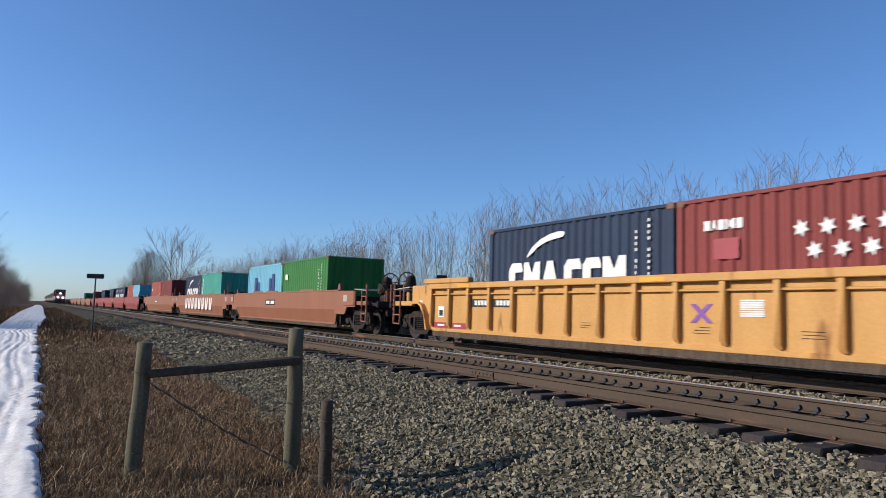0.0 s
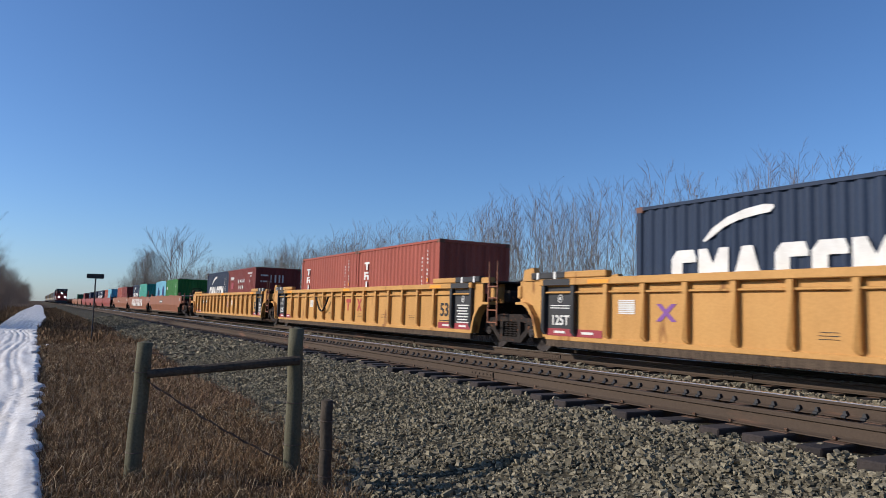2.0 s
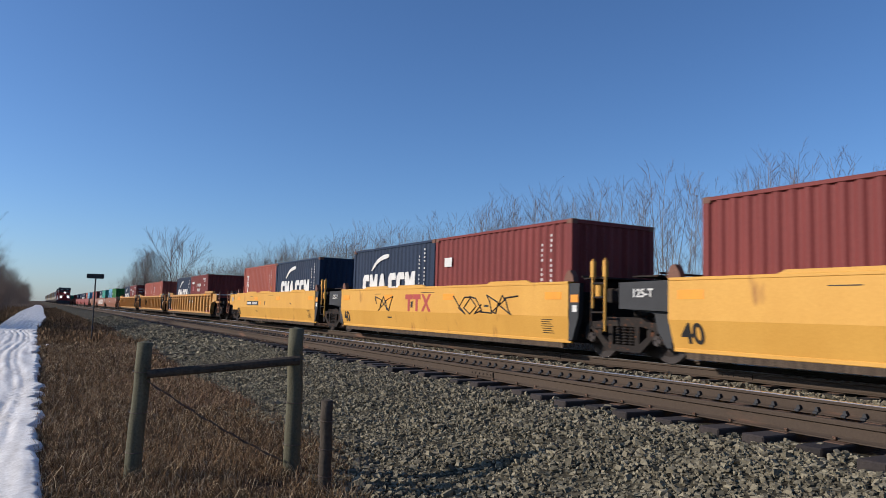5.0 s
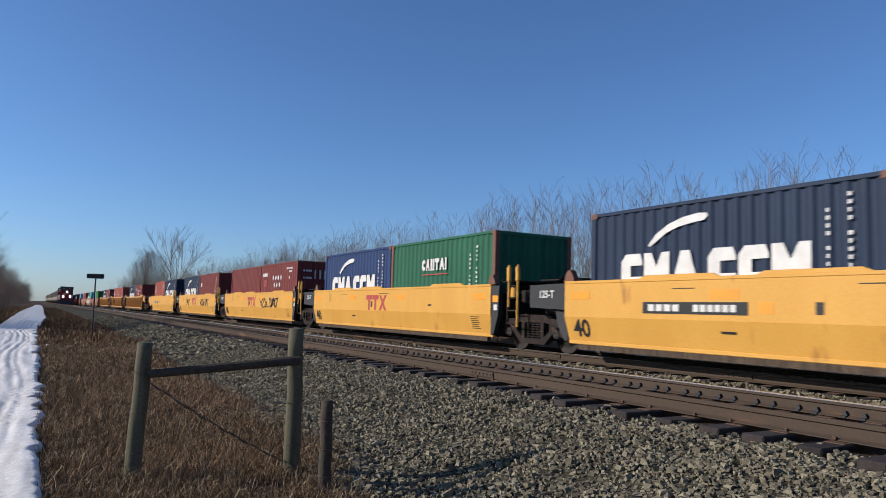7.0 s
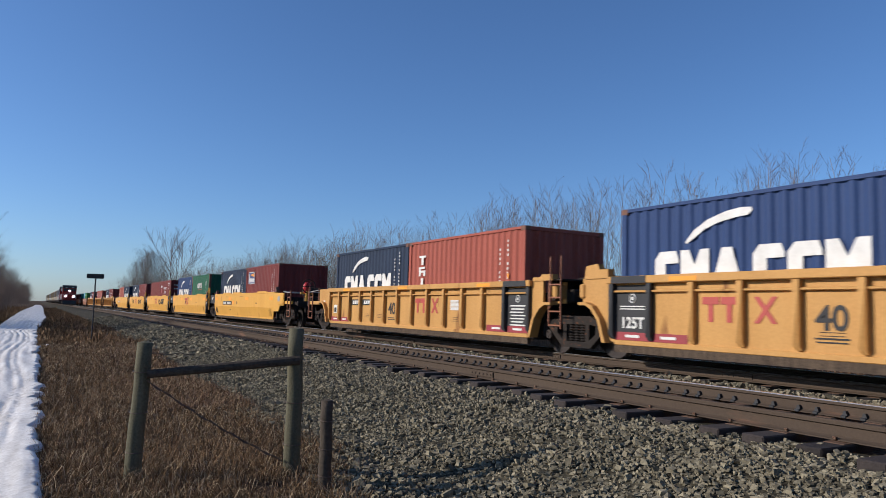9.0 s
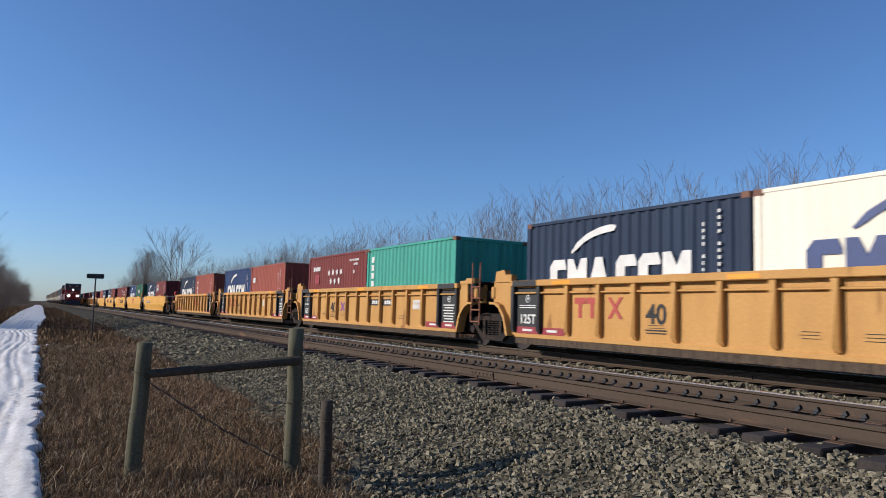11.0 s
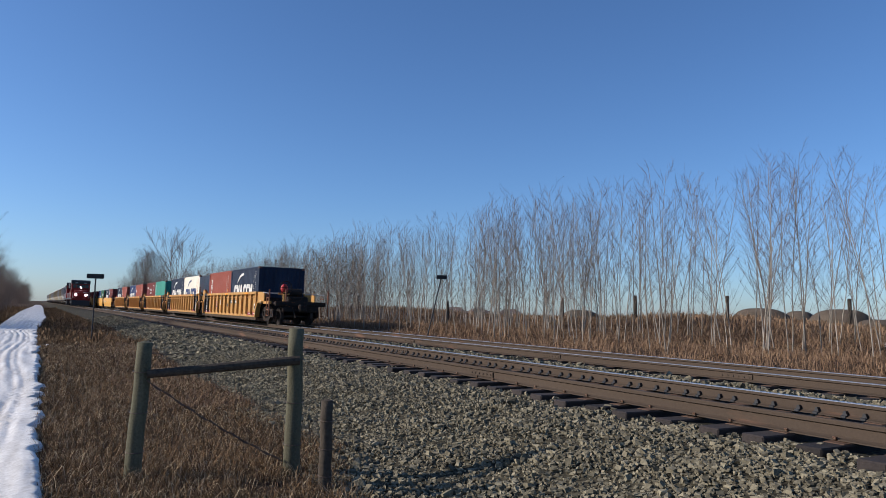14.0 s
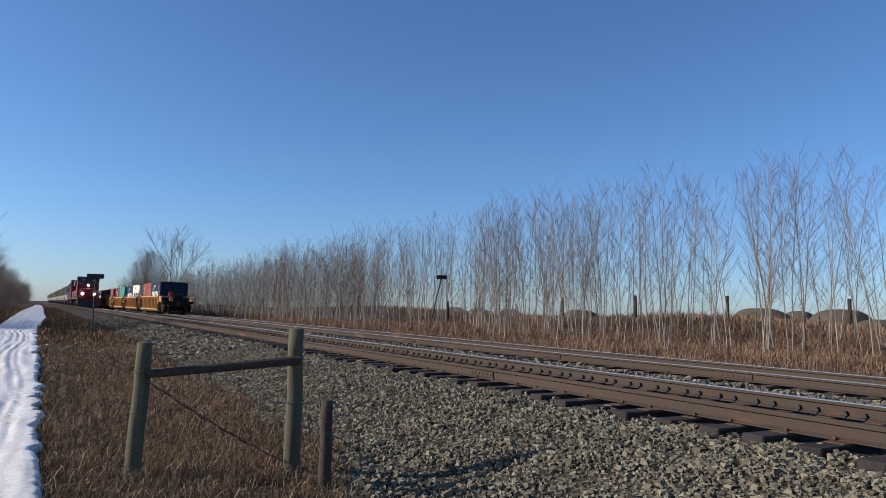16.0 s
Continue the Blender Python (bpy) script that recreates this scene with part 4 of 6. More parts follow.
        for z in (1.16, 1.36, 1.52):
            box(bm, -1.2, 1.2, e * (hw + 0.55), e * (hw + 0.68), z, z + 0.09, 0.01)
        for x in (-0.8, 0.0, 0.8):
            box(bm, x - 0.06, x + 0.06, e * (hw + 0.5), e * (hw + 0.72), 1.1, 1.62, 0.01)
        part("end_bracing", bm, M["steel"], car)
    well_markings(car, hw, ends)
    return car, mat


def panels(hw):
    return 13 if hw < 8 else 17


def panel_mid(hw, y):
    """The middle of the panel between two ribs that holds y."""
    w = (2 * hw - 0.16) / panels(hw)
    return -hw + 0.08 + (math.floor((y + hw - 0.08) / w) + 0.5) * w


def well_markings(car, hw, free):
    x = SIDE_X - 0.012
    for e in (-1, 1):
        y0 = e * (hw - 0.12)
        y1 = e * (hw - 1.03)
        y2 = e * (hw - 1.9)
        bars([(min(y0, y2), max(y0, y2), 0.405, 0.56)], x - 0.002, M["dark_red"], "red_stripe", car, "dark red stripe with white marks")
        bars([((y0 + y1) / 2 - 0.18, (y0 + y1) / 2 + 0.18, 0.46, 0.51), ((y1 + y2) / 2 - 0.18, (y1 + y2) / 2 + 0.18, 0.46, 0.51)], x - 0.01, M["white"], "stripe_marking", car)
        if e in free:
            ym = e * (hw - 0.55)
            bars([(ym - 0.16, ym + 0.16, 0.7, 1.0)], x, M["white"], "label_sheet", car, "white label sheet with a dark window")
            bars([(ym - 0.1, ym + 0.1, 0.74, 0.9)], x - 0.006, M["black"], "label_window", car)
            bars([(ym + e * 1.15 - 0.08, ym + e * 1.15 + 0.08, 1.0, 1.16)], x - 0.03, M["white"], "small_label", car)
            continue
        bars([(min(y0, y1), max(y0, y1), 0.5, 1.45)], x, M["panel_black"], "black_panel", car, "black panel with white markings")
        bars([(min(y0, y1), max(y0, y1), 1.484, 1.616)], SIDE_X - 0.142, M["panel_black"], "black_panel", car)
        ym = (y0 + y1) / 2
        bm = B()
        for q in range(14):
            c0, c1 = q * math.tau / 14, (q + 1) * math.tau / 14
            rod(bm, (x - 0.008, ym + 0.08 * math.cos(c0), 1.2 + 0.08 * math.sin(c0)), (x - 0.008, ym + 0.08 * math.cos(c1), 1.2 + 0.08 * math.sin(c1)), 0.012, sides=4)
        box(bm, x - 0.012, x - 0.004, ym - 0.03, ym + 0.03, 1.17, 1.23)
        part("seal_marking", bm, M["white"], car)
        if e > 0:
            bars([(ym - 0.32, ym + 0.32, 1.05 - 0.05 * k - 0.012, 1.05 - 0.05 * k + 0.008) for k in range(2)], x - 0.006, M["white"], "notice", car)
            part("capacity_number", text_mesh("125T", 0.29, M["white"]), None, car, "white number 125T", pose(x - 0.008, ym, 0.64))
        else:
            bars([(ym - 0.3 + 0.04 * (k % 3), ym + 0.3 - 0.05 * (k % 2), 1.02 - 0.075 * k, 1.05 - 0.075 * k) for k in range(7)], x - 0.006, M["white"], "notice", car)


def ribbed_extras(car, hw, number_y, logo_y, plate_y, cross_y, white_y):
    x = SIDE_X - 0.013
    number_y = panel_mid(hw, number_y)
    part("unit_number", text_mesh("40" if hw < 8 else "53", 0.5, M["black"]), None, car, "black unit number", pose(x, number_y, 0.74))
    bars([(number_y - 0.26, number_y + 0.26, 0.6, 0.625), (number_y - 0.24, number_y + 0.24, 0.55, 0.57)], x, M["black"], "notice", car)
    if logo_y is not None:
        q = wordmark(logo_y + 0.58, 0.8, 0.42, [(0.34, "tee"), (0.34, "tee")], 0.03)
        yv = logo_y - 0.42
        q += [[(yv, 0.8), (yv - 0.1, 0.8), (yv - 0.42, 1.22), (yv - 0.32, 1.22)], [(yv - 0.32, 0.8), (yv - 0.42, 0.8), (yv - 0.1, 1.22), (yv, 1.22)]]
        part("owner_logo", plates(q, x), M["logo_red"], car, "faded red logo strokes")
    if plate_y is not None:
        for q in (panel_mid(hw, plate_y), panel_mid(hw, plate_y - 0.99)):
            bars([(q - 0.42, q + 0.42, 1.0, 1.2)], x, M["black"], "number_plate", car, "black plate with white bars")
            bars([(q - 0.3 + 0.15 * j, q - 0.19 + 0.15 * j, 1.04, 1.16) for j in range(4)], x - 0.007, M["white"], "plate_marking", car)
    if cross_y is not None:
        cross_y = panel_mid(hw, cross_y)
        part("spray_cross", plates([[(cross_y - 0.24, 0.78), (cross_y - 0.12, 0.78), (cross_y + 0.24, 1.1), (cross_y + 0.12, 1.1)], [(cross_y + 0.24, 0.78), (cross_y + 0.12, 0.78), (cross_y - 0.24, 1.1), (cross_y - 0.12, 1.1)]], x), M["purple"], car, "purple spray-painted cross")
    if white_y is not None:
        white_y = panel_mid(hw, white_y)
        bars([(white_y - 0.22, white_y + 0.22, 0.9 + 0.035 * k, 0.927 + 0.035 * k) for k in range(8)], x, M["white"], "label_sheet", car, "white label sheet")
    r = random.Random(int(number_y * 10) + 50)
    for k in range(4):
        y = panel_mid(hw, r.uniform(-hw + 2, hw - 2))
        bars([(y - 0.2, y + 0.2 - r.random() * 0.15, 0.7 - 0.05 * j, 0.708 - 0.05 * j) for j in range(3)], x, M["black"], "notice", car)
    for k in range(3):
        y = -hw + 1.9 + k * (hw - 1.9)
        bars([(y - 0.3, y + 0.3, 1.5, 1.58)], SIDE_X - 0.142, M["orange"], "chord_patch", car)


def smooth_car(length, pitch, paint, ends=(1, -1)):
    """A well car with smooth sides, bent inwards at the foot."""
    car = new("well_car", None)
    mat = M[paint]
    end_mat = M["panel_black"] if paint == "yellow" else mat
    hw = length
    for s in (-1, 1):
        X = s * 1.42
        bm = B()
        prism(bm, [(-hw + 0.0, 0.82), (hw - 0.0, 0.82), (hw, 1.52), (-hw, 1.52)], X - s * 0.02, X)
        part("side_sheet", bm, mat, car)
        bm = B()
        cut = [0.5 if e in ends else 0.03 for e in (1, -1)]
        va = [bm.verts.new(p) for p in ((X, -hw, 0.82), (X, hw, 0.82), (X - s * 0.13, hw - cut[0], 0.31), (X - s * 0.13, -hw + cut[1], 0.31))]
        vb = [bm.verts.new((v.co.x - s * 0.02, v.co.y, v.co.z)) for v in va]
        bm.faces.new(va)
        bm.faces.new(vb[::-1])
        for i in range(4):
            bm.faces.new((va[i], vb[i], vb[(i + 1) % 4], va[(i + 1) % 4]))
        part("lower_sheet", bm, mat, car)
        bm = B()
        box(bm, X - s * 0.17, X + s * 0.012, -hw, hw, 1.5, 1.56, 0.01)
        part("top_chord", bm, mat, car)
        bm = B()
        box(bm, X - s * 0.2, X - s * 0.11, -hw + cut[1], hw - cut[0], 0.26, 0.33, 0.01)
        part("bottom_chord", bm, mat, car)
        for y in (-4.2, 0.9, 3.4):
            bm = B()
            prism(bm, [(y - 0.9, 1.56), (y + 0.9, 1.56), (y + 0.75, 1.62), (y - 0.75, 1.62)], X - s * 0.06, X - s * 0.0)
            part("raised_lip", bm, mat, car)
        for e in (-1, 1):
            a, y1 = e * hw, e * (pitch + 0.12 if e in ends else pitch - 0.12)
            bm = B()
            if e in ends:
                prism(bm, [(a - e * 0.42, 0.8), (a - e * 0.2, 0.66), (a + e * 0.7, 0.66), (a + e * 0.92, 0.93), (y1, 0.93), (y1, 1.5), (a, 1.52), (a, 0.8)], X - s * 0.04, X)
                part("end_plate", bm, mat, car)
                bm = B()
                box(bm, X - s * 0.02, X + s * 0.025, a + e * 0.55, y1 - e * 0.06, 0.98, 1.49, 0.008)
                panel = part("end_panel", bm, mat, car)
                bm = B()
                box(bm, X + s * 0.026, X + s * 0.03, a + e * 0.62, a + e * 0.98, 1.12, 1.36)
                part("label_sheet", bm, M["grey"], panel, "grey printed label sheet")
            elif e > 0:
                prism(bm, [(a, 0.31), (a + 0.12, 0.31), (a + 0.34, 0.6), (a + 0.42, 0.92), (y1, 1.0), (y1, 1.5), (a, 1.52)], X - s * 0.14, X - s * 0.1)
                prism(bm, [(a, 0.96), (y1, 1.0), (y1, 1.5), (a, 1.52)], X - s * 0.1, X)
                part("end_plate", bm, end_mat, car, "black end plate")
            else:
                prism(bm, [(a, 0.31), (a - 0.12, 0.34), (a - 0.3, 0.8), (a - 0.34, 1.52), (a, 1.52)], X - s * 0.14, X - s * 0.02)
                part("end_plate", bm, end_mat, car, "black end plate")
            # a rusty bracket that holds the foot of the container
            bm = B()
            c = a - e * 0.06
            prism(bm, [(c - 0.16, 1.56), (c + 0.16, 1.56), (c + 0.12, 1.68), (c + 0.05, 1.79), (c - 0.04, 1.8), (c - 0.13, 1.66)], X - s * 0.2, X - s * 0.06)
            part("corner_bracket", bm, M["rusty_cast"], car, "rusty container guide bracket")
    floor_members(car, hw, 1.26)
    bm = B()
    for x0, x1 in ((-1.3, -1.2), (1.2, 1.3)):
        box(bm, x0, x1, -hw + 0.3, hw - 0.3, 0.15, 0.262)
    part("under_sill", bm, M["grime"], car, "grimy underframe sill coated in brake dust")
    return car, mat


def smooth_markings(car, hw, pitch, front_black, rear_black, logo, plate, scrawl=0):
    x = -1.42
    part("unit_number", text_mesh("40", 0.5, M["black"]), None, car, "black unit number", pose(x + 0.095, hw - 0.5, 0.43, 0, -14.3, 0))
    for y in (hw - 0.5, 2.4, -1.4, 0.5 - hw):
        bars([(y - 0.28, y + 0.28, 1.18, 1.34)], x, M["orange"], "orange_patch", car)
    for e, on in ((1, front_black), (-1, rear_black)):
        if on:
            ya, yb = e * hw, e * (pitch - 0.12)
            if e < 0:
                bars([(ya - 0.3, ya - 0.06, 1.12, 1.28)], x + 0.02, M["orange"], "orange_patch", car)
                bars([(ya - 0.26, ya - 0.12, 0.92, 1.06)], x + 0.02, M["white"], "small_label", car)
            else:
                part("capacity_number", text_mesh("125-T", 0.22, M["white"]), None, car, "white number 125-T", pose(x - 0.012, (ya + yb) / 2, 1.22))
    if logo:
        q = wordmark(1.2, 0.84, 0.5, [(0.48, "tee"), (0.48, "tee")], 0.03)
        q += [[(0.16, 0.84), (0.02, 0.84), (-0.42, 1.34), (-0.28, 1.34)], [(-0.28, 0.84), (-0.42, 0.84), (0.02, 1.34), (0.16, 1.34)]]
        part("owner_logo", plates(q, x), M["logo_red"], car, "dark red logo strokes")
    if plate:
        bars([(1.95, 4.2, 0.92, 1.13)], x, M["black"], "number_plate", car, "black plate with white bars")
        bars([(3.92 - 0.19 * j, 4.06 - 0.19 * j, 0.965, 1.085) for j in range(4)] + [(2.92 - 0.15 * j, 3.03 - 0.15 * j, 0.965, 1.085) for j in range(6)], x - 0.007, M["white"], "plate_marking", car)
        bars([(1.5, 1.75, 0.95, 1.13)], x, M["orange"], "small_panel", car)
    notice = part("notice", plates([rect(-5.9 + 0.04 * (k % 3), -5.5, 0.03 + 0.05 * k, 0.042 + 0.05 * k) for k in range(7)] + [rect(2.2, 2.5, 0.2, 0.24)], 0.0), M["black"], car, at=pose(x + 0.097, 0, 0.42, 0, -14.3, 0))
    tagged(notice, kind="stuff")
    bars([(0.7, 0.82, 0.95, 1.13), (3.0, 3.5, 1.36, 1.375), (-0.6, 0.2, 1.38, 1.395), (-3.4, -3.2, 1.0, 1.05)], x, M["black"], "notice", car)
    r = random.Random(scrawl)
    for k in range(3 if scrawl else 0):
        bm, y, pts = B(), r.choice((3.4, -1.6, -2.9)) + r.uniform(-0.4, 0.4), []
        for j in range(14):
            pts.append((x - 0.004, y - 0.09 * j + 0.25 * math.sin(j * 2.1 + k), 1.05 + 0.24 * math.sin(j * 1.3 + 2 * k)))
        for a, b in zip(pts, pts[1:]):
            rod(bm, a, b, 0.02, sides=4)
        part("graffiti", bm, M["black"], car, "black spray-painted scrawl")


RIB_LABEL = "yellow articulated well car with outside ribs, weathered and grimy"
SMOOTH_LABEL = "yellow articulated well car with smooth sides"


def place_car(car, u, label, group):
    tagged(car, label, "well car", group)
    MOVING.append((car, u, XF, 0.0))


# The train, from its tail forwards: middle of each unit, then its containers (leading, trailing).
TAIL = [(17.55, ("red", "tower"), ("blue", "ship")), (33.05, ("blue", "ship"), ("cream", "ship_navy")), (48.52, ("maroon", "stars"), ("teal", "column")),
        (64.05, ("bright_blue", "ship"), ("red", "codes")), (79.42, ("blue", "ship"), ("red", "tower"))]
for k, (u, lead, trail) in enumerate(TAIL):
    front_free, rear_free = k == 4, k == 0
    car, mat = ribbed_car(6.45, 7.75, [e for e, free in ((1, front_free), (-1, rear_free)) if free])
    for e, free in ((1, front_free), (-1, rear_free)):
        if free:
            end_gear(car, e * 7.65, e, mat, M["bright_red"] if e < 0 else None)
            truck(car, e * 7.55)
        else:
            joint_gear(car, e * 7.3, e, mat)
    if not rear_free:
        truck(car, -7.75)
    ribbed_extras(car, 6.45, (0.0, 1.96, 2.6, 1.96, 1.0)[k], (None, 3.65, None, 3.65, -1.21)[k], (-0.98, None, -1.0, None, 3.9)[k], (2.94, None, 1.6, None, None)[k], (1.96, -3.9, -4.3, -2.5, -2.9)[k])
    place_car(car, u + (0.0, 0.0, -0.1, -0.2, -0.1)[k], RIB_LABEL, "ribbed well cars with short wells")
    container(u + 0.03, lead[0], lead[1])
    container(u - 6.088, trail[0], trail[1])

MIDDLE = [(99.15, ("blue", "ship"), ("maroon", "badge")), (114.9, ("bright_blue", "ship"), ("green", "capital")), (130.6, ("maroon", "plain"), ("maroon", "stars")),
          (146.25, ("blue", "ship"), ("maroon", "codes")), (162.05, ("red", "tower"), ("blue", "ship"))]
for k, (u, lead, trail) in enumerate(MIDDLE):
    car, mat = smooth_car(6.45, 7.8, "yellow", [e for e, free in ((1, k == 4), (-1, k == 0)) if free])
    for e, free in ((1, k == 4), (-1, k == 0)):
        if free:
            end_gear(car, e * 7.7, e, mat, M["bright_red"] if e < 0 else None, poles=e > 0)
            truck(car, e * 7.6)
        else:
            joint_gear(car, e * 7.3, e, M["black"])
    if k:
        truck(car, -7.8)
    smooth_markings(car, 6.45, 7.8, k != 4, k != 0, k in (1, 2, 3), k in (0, 4), scrawl=(0, 0, 5, 8, 0)[k])
    place_car(car, u + 0.22, SMOOTH_LABEL, "smooth yellow well cars")
    container(u + 0.03, lead[0], lead[1])
    container(u - 6.088, trail[0], trail[1], end_mark=(k == 2))

LONG = [(183.85, ("blue", "ship"), ("maroon", "stars")), (203.75, ("red", "tower"), ("red", "tower")), (223.5, ("blue", "ship"), ("maroon", "stars"))]
for k, (u, lead, trail) in enumerate(LONG):
    car, mat = ribbed_car(8.55, 9.9, [e for e, free in ((1, k == 2), (-1, k == 0)) if free])
    for e, free in ((1, k == 2), (-1, k == 0)):
        if free:
            end_gear(car, e * 9.8, e, mat, M["steel"] if e > 0 else None)
            truck(car, e * 9.6)
        else:
            joint_gear(car, e * 9.45, e, mat)
    if k:
        truck(car, -9.9)
    ribbed_extras(car, 8.55, -6.8, (None, -0.33, None)[k], (-1.0, None, 5.6)[k], (5.2, None, -0.9)[k], (5.6, 4.1, -2.2)[k])
    if k == 1:
        bm = B()
        pts = [(SIDE_X - 0.14, 3.2 - 0.14 * j, 1.3 - 0.55 * math.sin(j * math.pi / 10)) for j in range(11)]
        for a, b in zip(pts, pts[1:]):
            rod(bm, a, b, 0.035, sides=6)
        part("hanging_hose", bm, M["steel"], car, "sagging dark air hose")
    place_car(car, u + (0.25, 0.35, 0.33)[k], RIB_LABEL, "ribbed well cars with long wells")
    container(u + 0.03, lead[0], lead[1])
    container(u - 6.088, trail[0], trail[1], end_mark=(k == 2))

BROWN = [(247.3, ("light_blue", "skyline"), ("grass_green", "codes")), (266.05, ("blue", "ship"), ("teal", "column")), (284.8, ("red", "codes"), ("maroon", "plain"))]
for k, (u, lead, trail) in enumerate(BROWN):
    car, mat = smooth_car(7.8, 9.35, "brown")
    for e, free in ((1, k == 2), (-1, k == 0)):
        if free:
            end_gear(car, e * 9.3, e, mat, M["steel"] if e < 0 else None)
            truck(car, e * 9.1)
        else:
            joint_gear(car, e * 8.85, e, mat)
    if k:
        truck(car, -9.4)
    if k == 1:
        r = random.Random(2)
        for j in range(8):
            bm, y = B(), 4.6 - 1.2 * j
            q = [(y, 0.6 + 0.1 * r.random()), (y - 0.2, 0.55), (y - 0.75, 0.6), (y - 0.8, 1.3), (y - 0.5, 1.38), (y - 0.45, 0.9), (y - 0.3, 0.9), (y - 0.25, 1.36), (y, 1.3)]
            part("graffiti", plates([q], -1.42), M["white"], car, "white spray-painted shape")
    else:
        bars([(0.2, 1.8, 0.95, 1.2)], -1.42, M["steel"], "number_plate", car)
        bars([(1.1, 1.7, 1.0, 1.15), (0.3, 0.9, 1.0, 1.15)], -1.43, M["white"], "plate_marking", car)
    place_car(car, u, "orange-brown articulated well car with smooth sides", "brown well cars")
    container(u + 0.03, lead[0], lead[1])
    container(u - 6.088, trail[0], trail[1])

AHEAD = [("maroon_well", ("red", "codes"), ("light_blue", "codes")), ("maroon_well", ("blue", "ship"), ("blue", "ship")), ("maroon_well", None, ("blue", "codes")),
         ("maroon_well", None, ("blue", "codes")), ("maroon_well", ("maroon", "plain"), None)]
for k, (paint, lead, trail) in enumerate(AHEAD):
    u = 306.5 + 15.6 * k
    car, mat = smooth_car(6.3, 7.8, paint)
    truck(car, -7.8)
    if k == 4:
        truck(car, 7.4)
    for e in (1, -1):
        joint_gear(car, e * 7.3, e, mat)
    place_car(car, u, "dull red articulated well car far ahead", "red well cars")
    if lead:
        container(u + 0.03, *lead)
    if trail:
        container(u - 6.088, *trail)
first = None
for k in range(9):
    u = 388 + 19.8 * k
    if first is None:
        first, mat = smooth_car(7.8, 9.4, "brown")
        truck(first, -8.8)
        truck(first, 8.8)
        car = first
    else:
        car = copy_thing(first, Matrix.Identity(4))
    place_car(car, u, "empty brown well car far ahead", "empty brown well cars")
    if k == 1:
        container(u - 6.0, "green", "plain")


# ---- the oncoming train ----
ONCOMING = []
ROLLING[0] = "towards"


def locomotive(lit):
    eng = new("locomotive", None)
    red, black = M["loco_red"], M["loco_black"]
    bm = B()
    box(bm, -1.5, 1.5, 0.6, 21.6, 1.25, 1.5, 0.02)
    part("deck", bm, black, eng)
    bm = B()
    prism(bm, [(0.95, 1.5), (2.9, 1.5), (2.9, 2.95), (1.25, 2.85), (0.95, 2.6)], -1.05, 1.05)
    bmesh.ops.bevel(bm, geom=list(bm.edges), offset=0.08, segments=2, affect="EDGES")
    part("nose", bm, red, eng)
    bm = B()
    prism(bm, [(2.8, 1.5), (5.2, 1.5), (5.2, 4.45), (4.9, 4.7), (3.2, 4.7), (2.85, 4.45)], -1.5, 1.5)
    bmesh.ops.bevel(bm, geom=list(bm.edges), offset=0.07, segments=2, affect="EDGES")
    cab = part("cab", bm, red, eng)
    bm = B()
    prism(bm, [(2.74, 4.05), (5.25, 4.05), (5.25, 4.5), (4.95, 4.76), (3.15, 4.76), (2.74, 4.5)], -1.54, 1.54)
    bmesh.ops.bevel(bm, geom=list(bm.edges), offset=0.06, segments=2, affect="EDGES")
    part("cab_roof", bm, black, eng, "black cab roof")
    for x0, x1 in ((-1.25, -0.75), (-0.65, -0.1), (0.1, 0.65), (0.75, 1.25)):
        bm = B()
        box(bm, x0, x1, 2.8, 2.9, 3.35, 3.95, 0.01)
        part("window", bm, M["pane"], cab)
    for s in (-1, 1):
        bm = B()
        box(bm, s * 1.47, s * 1.52, 3.5, 4.6, 3.3, 3.95, 0.01)
        part("window", bm, M["pane"], cab)
        bm = B()
        box(bm, s * 0.5, s * 0.9, 2.7, 2.76, 4.15, 4.32, 0.01)
        part("number_board", bm, M["grey"], cab)
    bm = B()
    prism(bm, [(5.2, 1.5), (20.8, 1.5), (20.8, 3.9), (20.4, 4.2), (5.2, 4.2)], -0.95, 0.95)
    bmesh.ops.bevel(bm, geom=list(bm.edges), offset=0.06, segments=1, affect="EDGES")
    part("long_hood", bm, red, eng)
    bm = B()
    box(bm, -1.35, 1.35, 15.2, 20.2, 3.5, 4.45, 0.08)
    part("radiator", bm, black, eng)
    bm = B()
    box(bm, -0.5, 0.5, 10.0, 11.2, 4.2, 4.6, 0.06)
    part("exhaust", bm, black, eng)
    bm = B()
    prism(bm, [(0.35, 0.2), (0.55, 0.15), (0.9, 1.3), (0.6, 1.3)], -1.45, 1.45)
    part("plow", bm, black, eng)
    bm = B()
    box(bm, -1.48, 1.48, 0.55, 0.66, 1.1, 1.5, 0.02)
    part("front_sill", bm, red, eng)
    bm = B()
    box(bm, -1.1, 1.1, 8.2, 13.8, 0.4, 1.2, 0.15)
    part("fuel_tank", bm, black, eng)
    bm = B()
    for s in (-1, 1):
        for k in range(9):
            rod(bm, (s * 1.48, 5.8 + 1.8 * k, 1.5), (s * 1.48, 5.8 + 1.8 * k, 2.5), 0.02, sides=5)
        rod(bm, (s * 1.48, 5.8, 2.5), (s * 1.48, 20.2, 2.5), 0.02, sides=5)
        rod(bm, (s * 1.3, 0.65, 1.5), (s * 1.3, 0.65, 2.5), 0.025, sides=5)
        rod(bm, (s * 0.3, 0.65, 2.5), (s * 1.3, 0.65, 2.5), 0.025, sides=5)
    part("hand_rail", bm, M["white"], eng)
    lamp = M["lamp"] if lit else M["grey"]
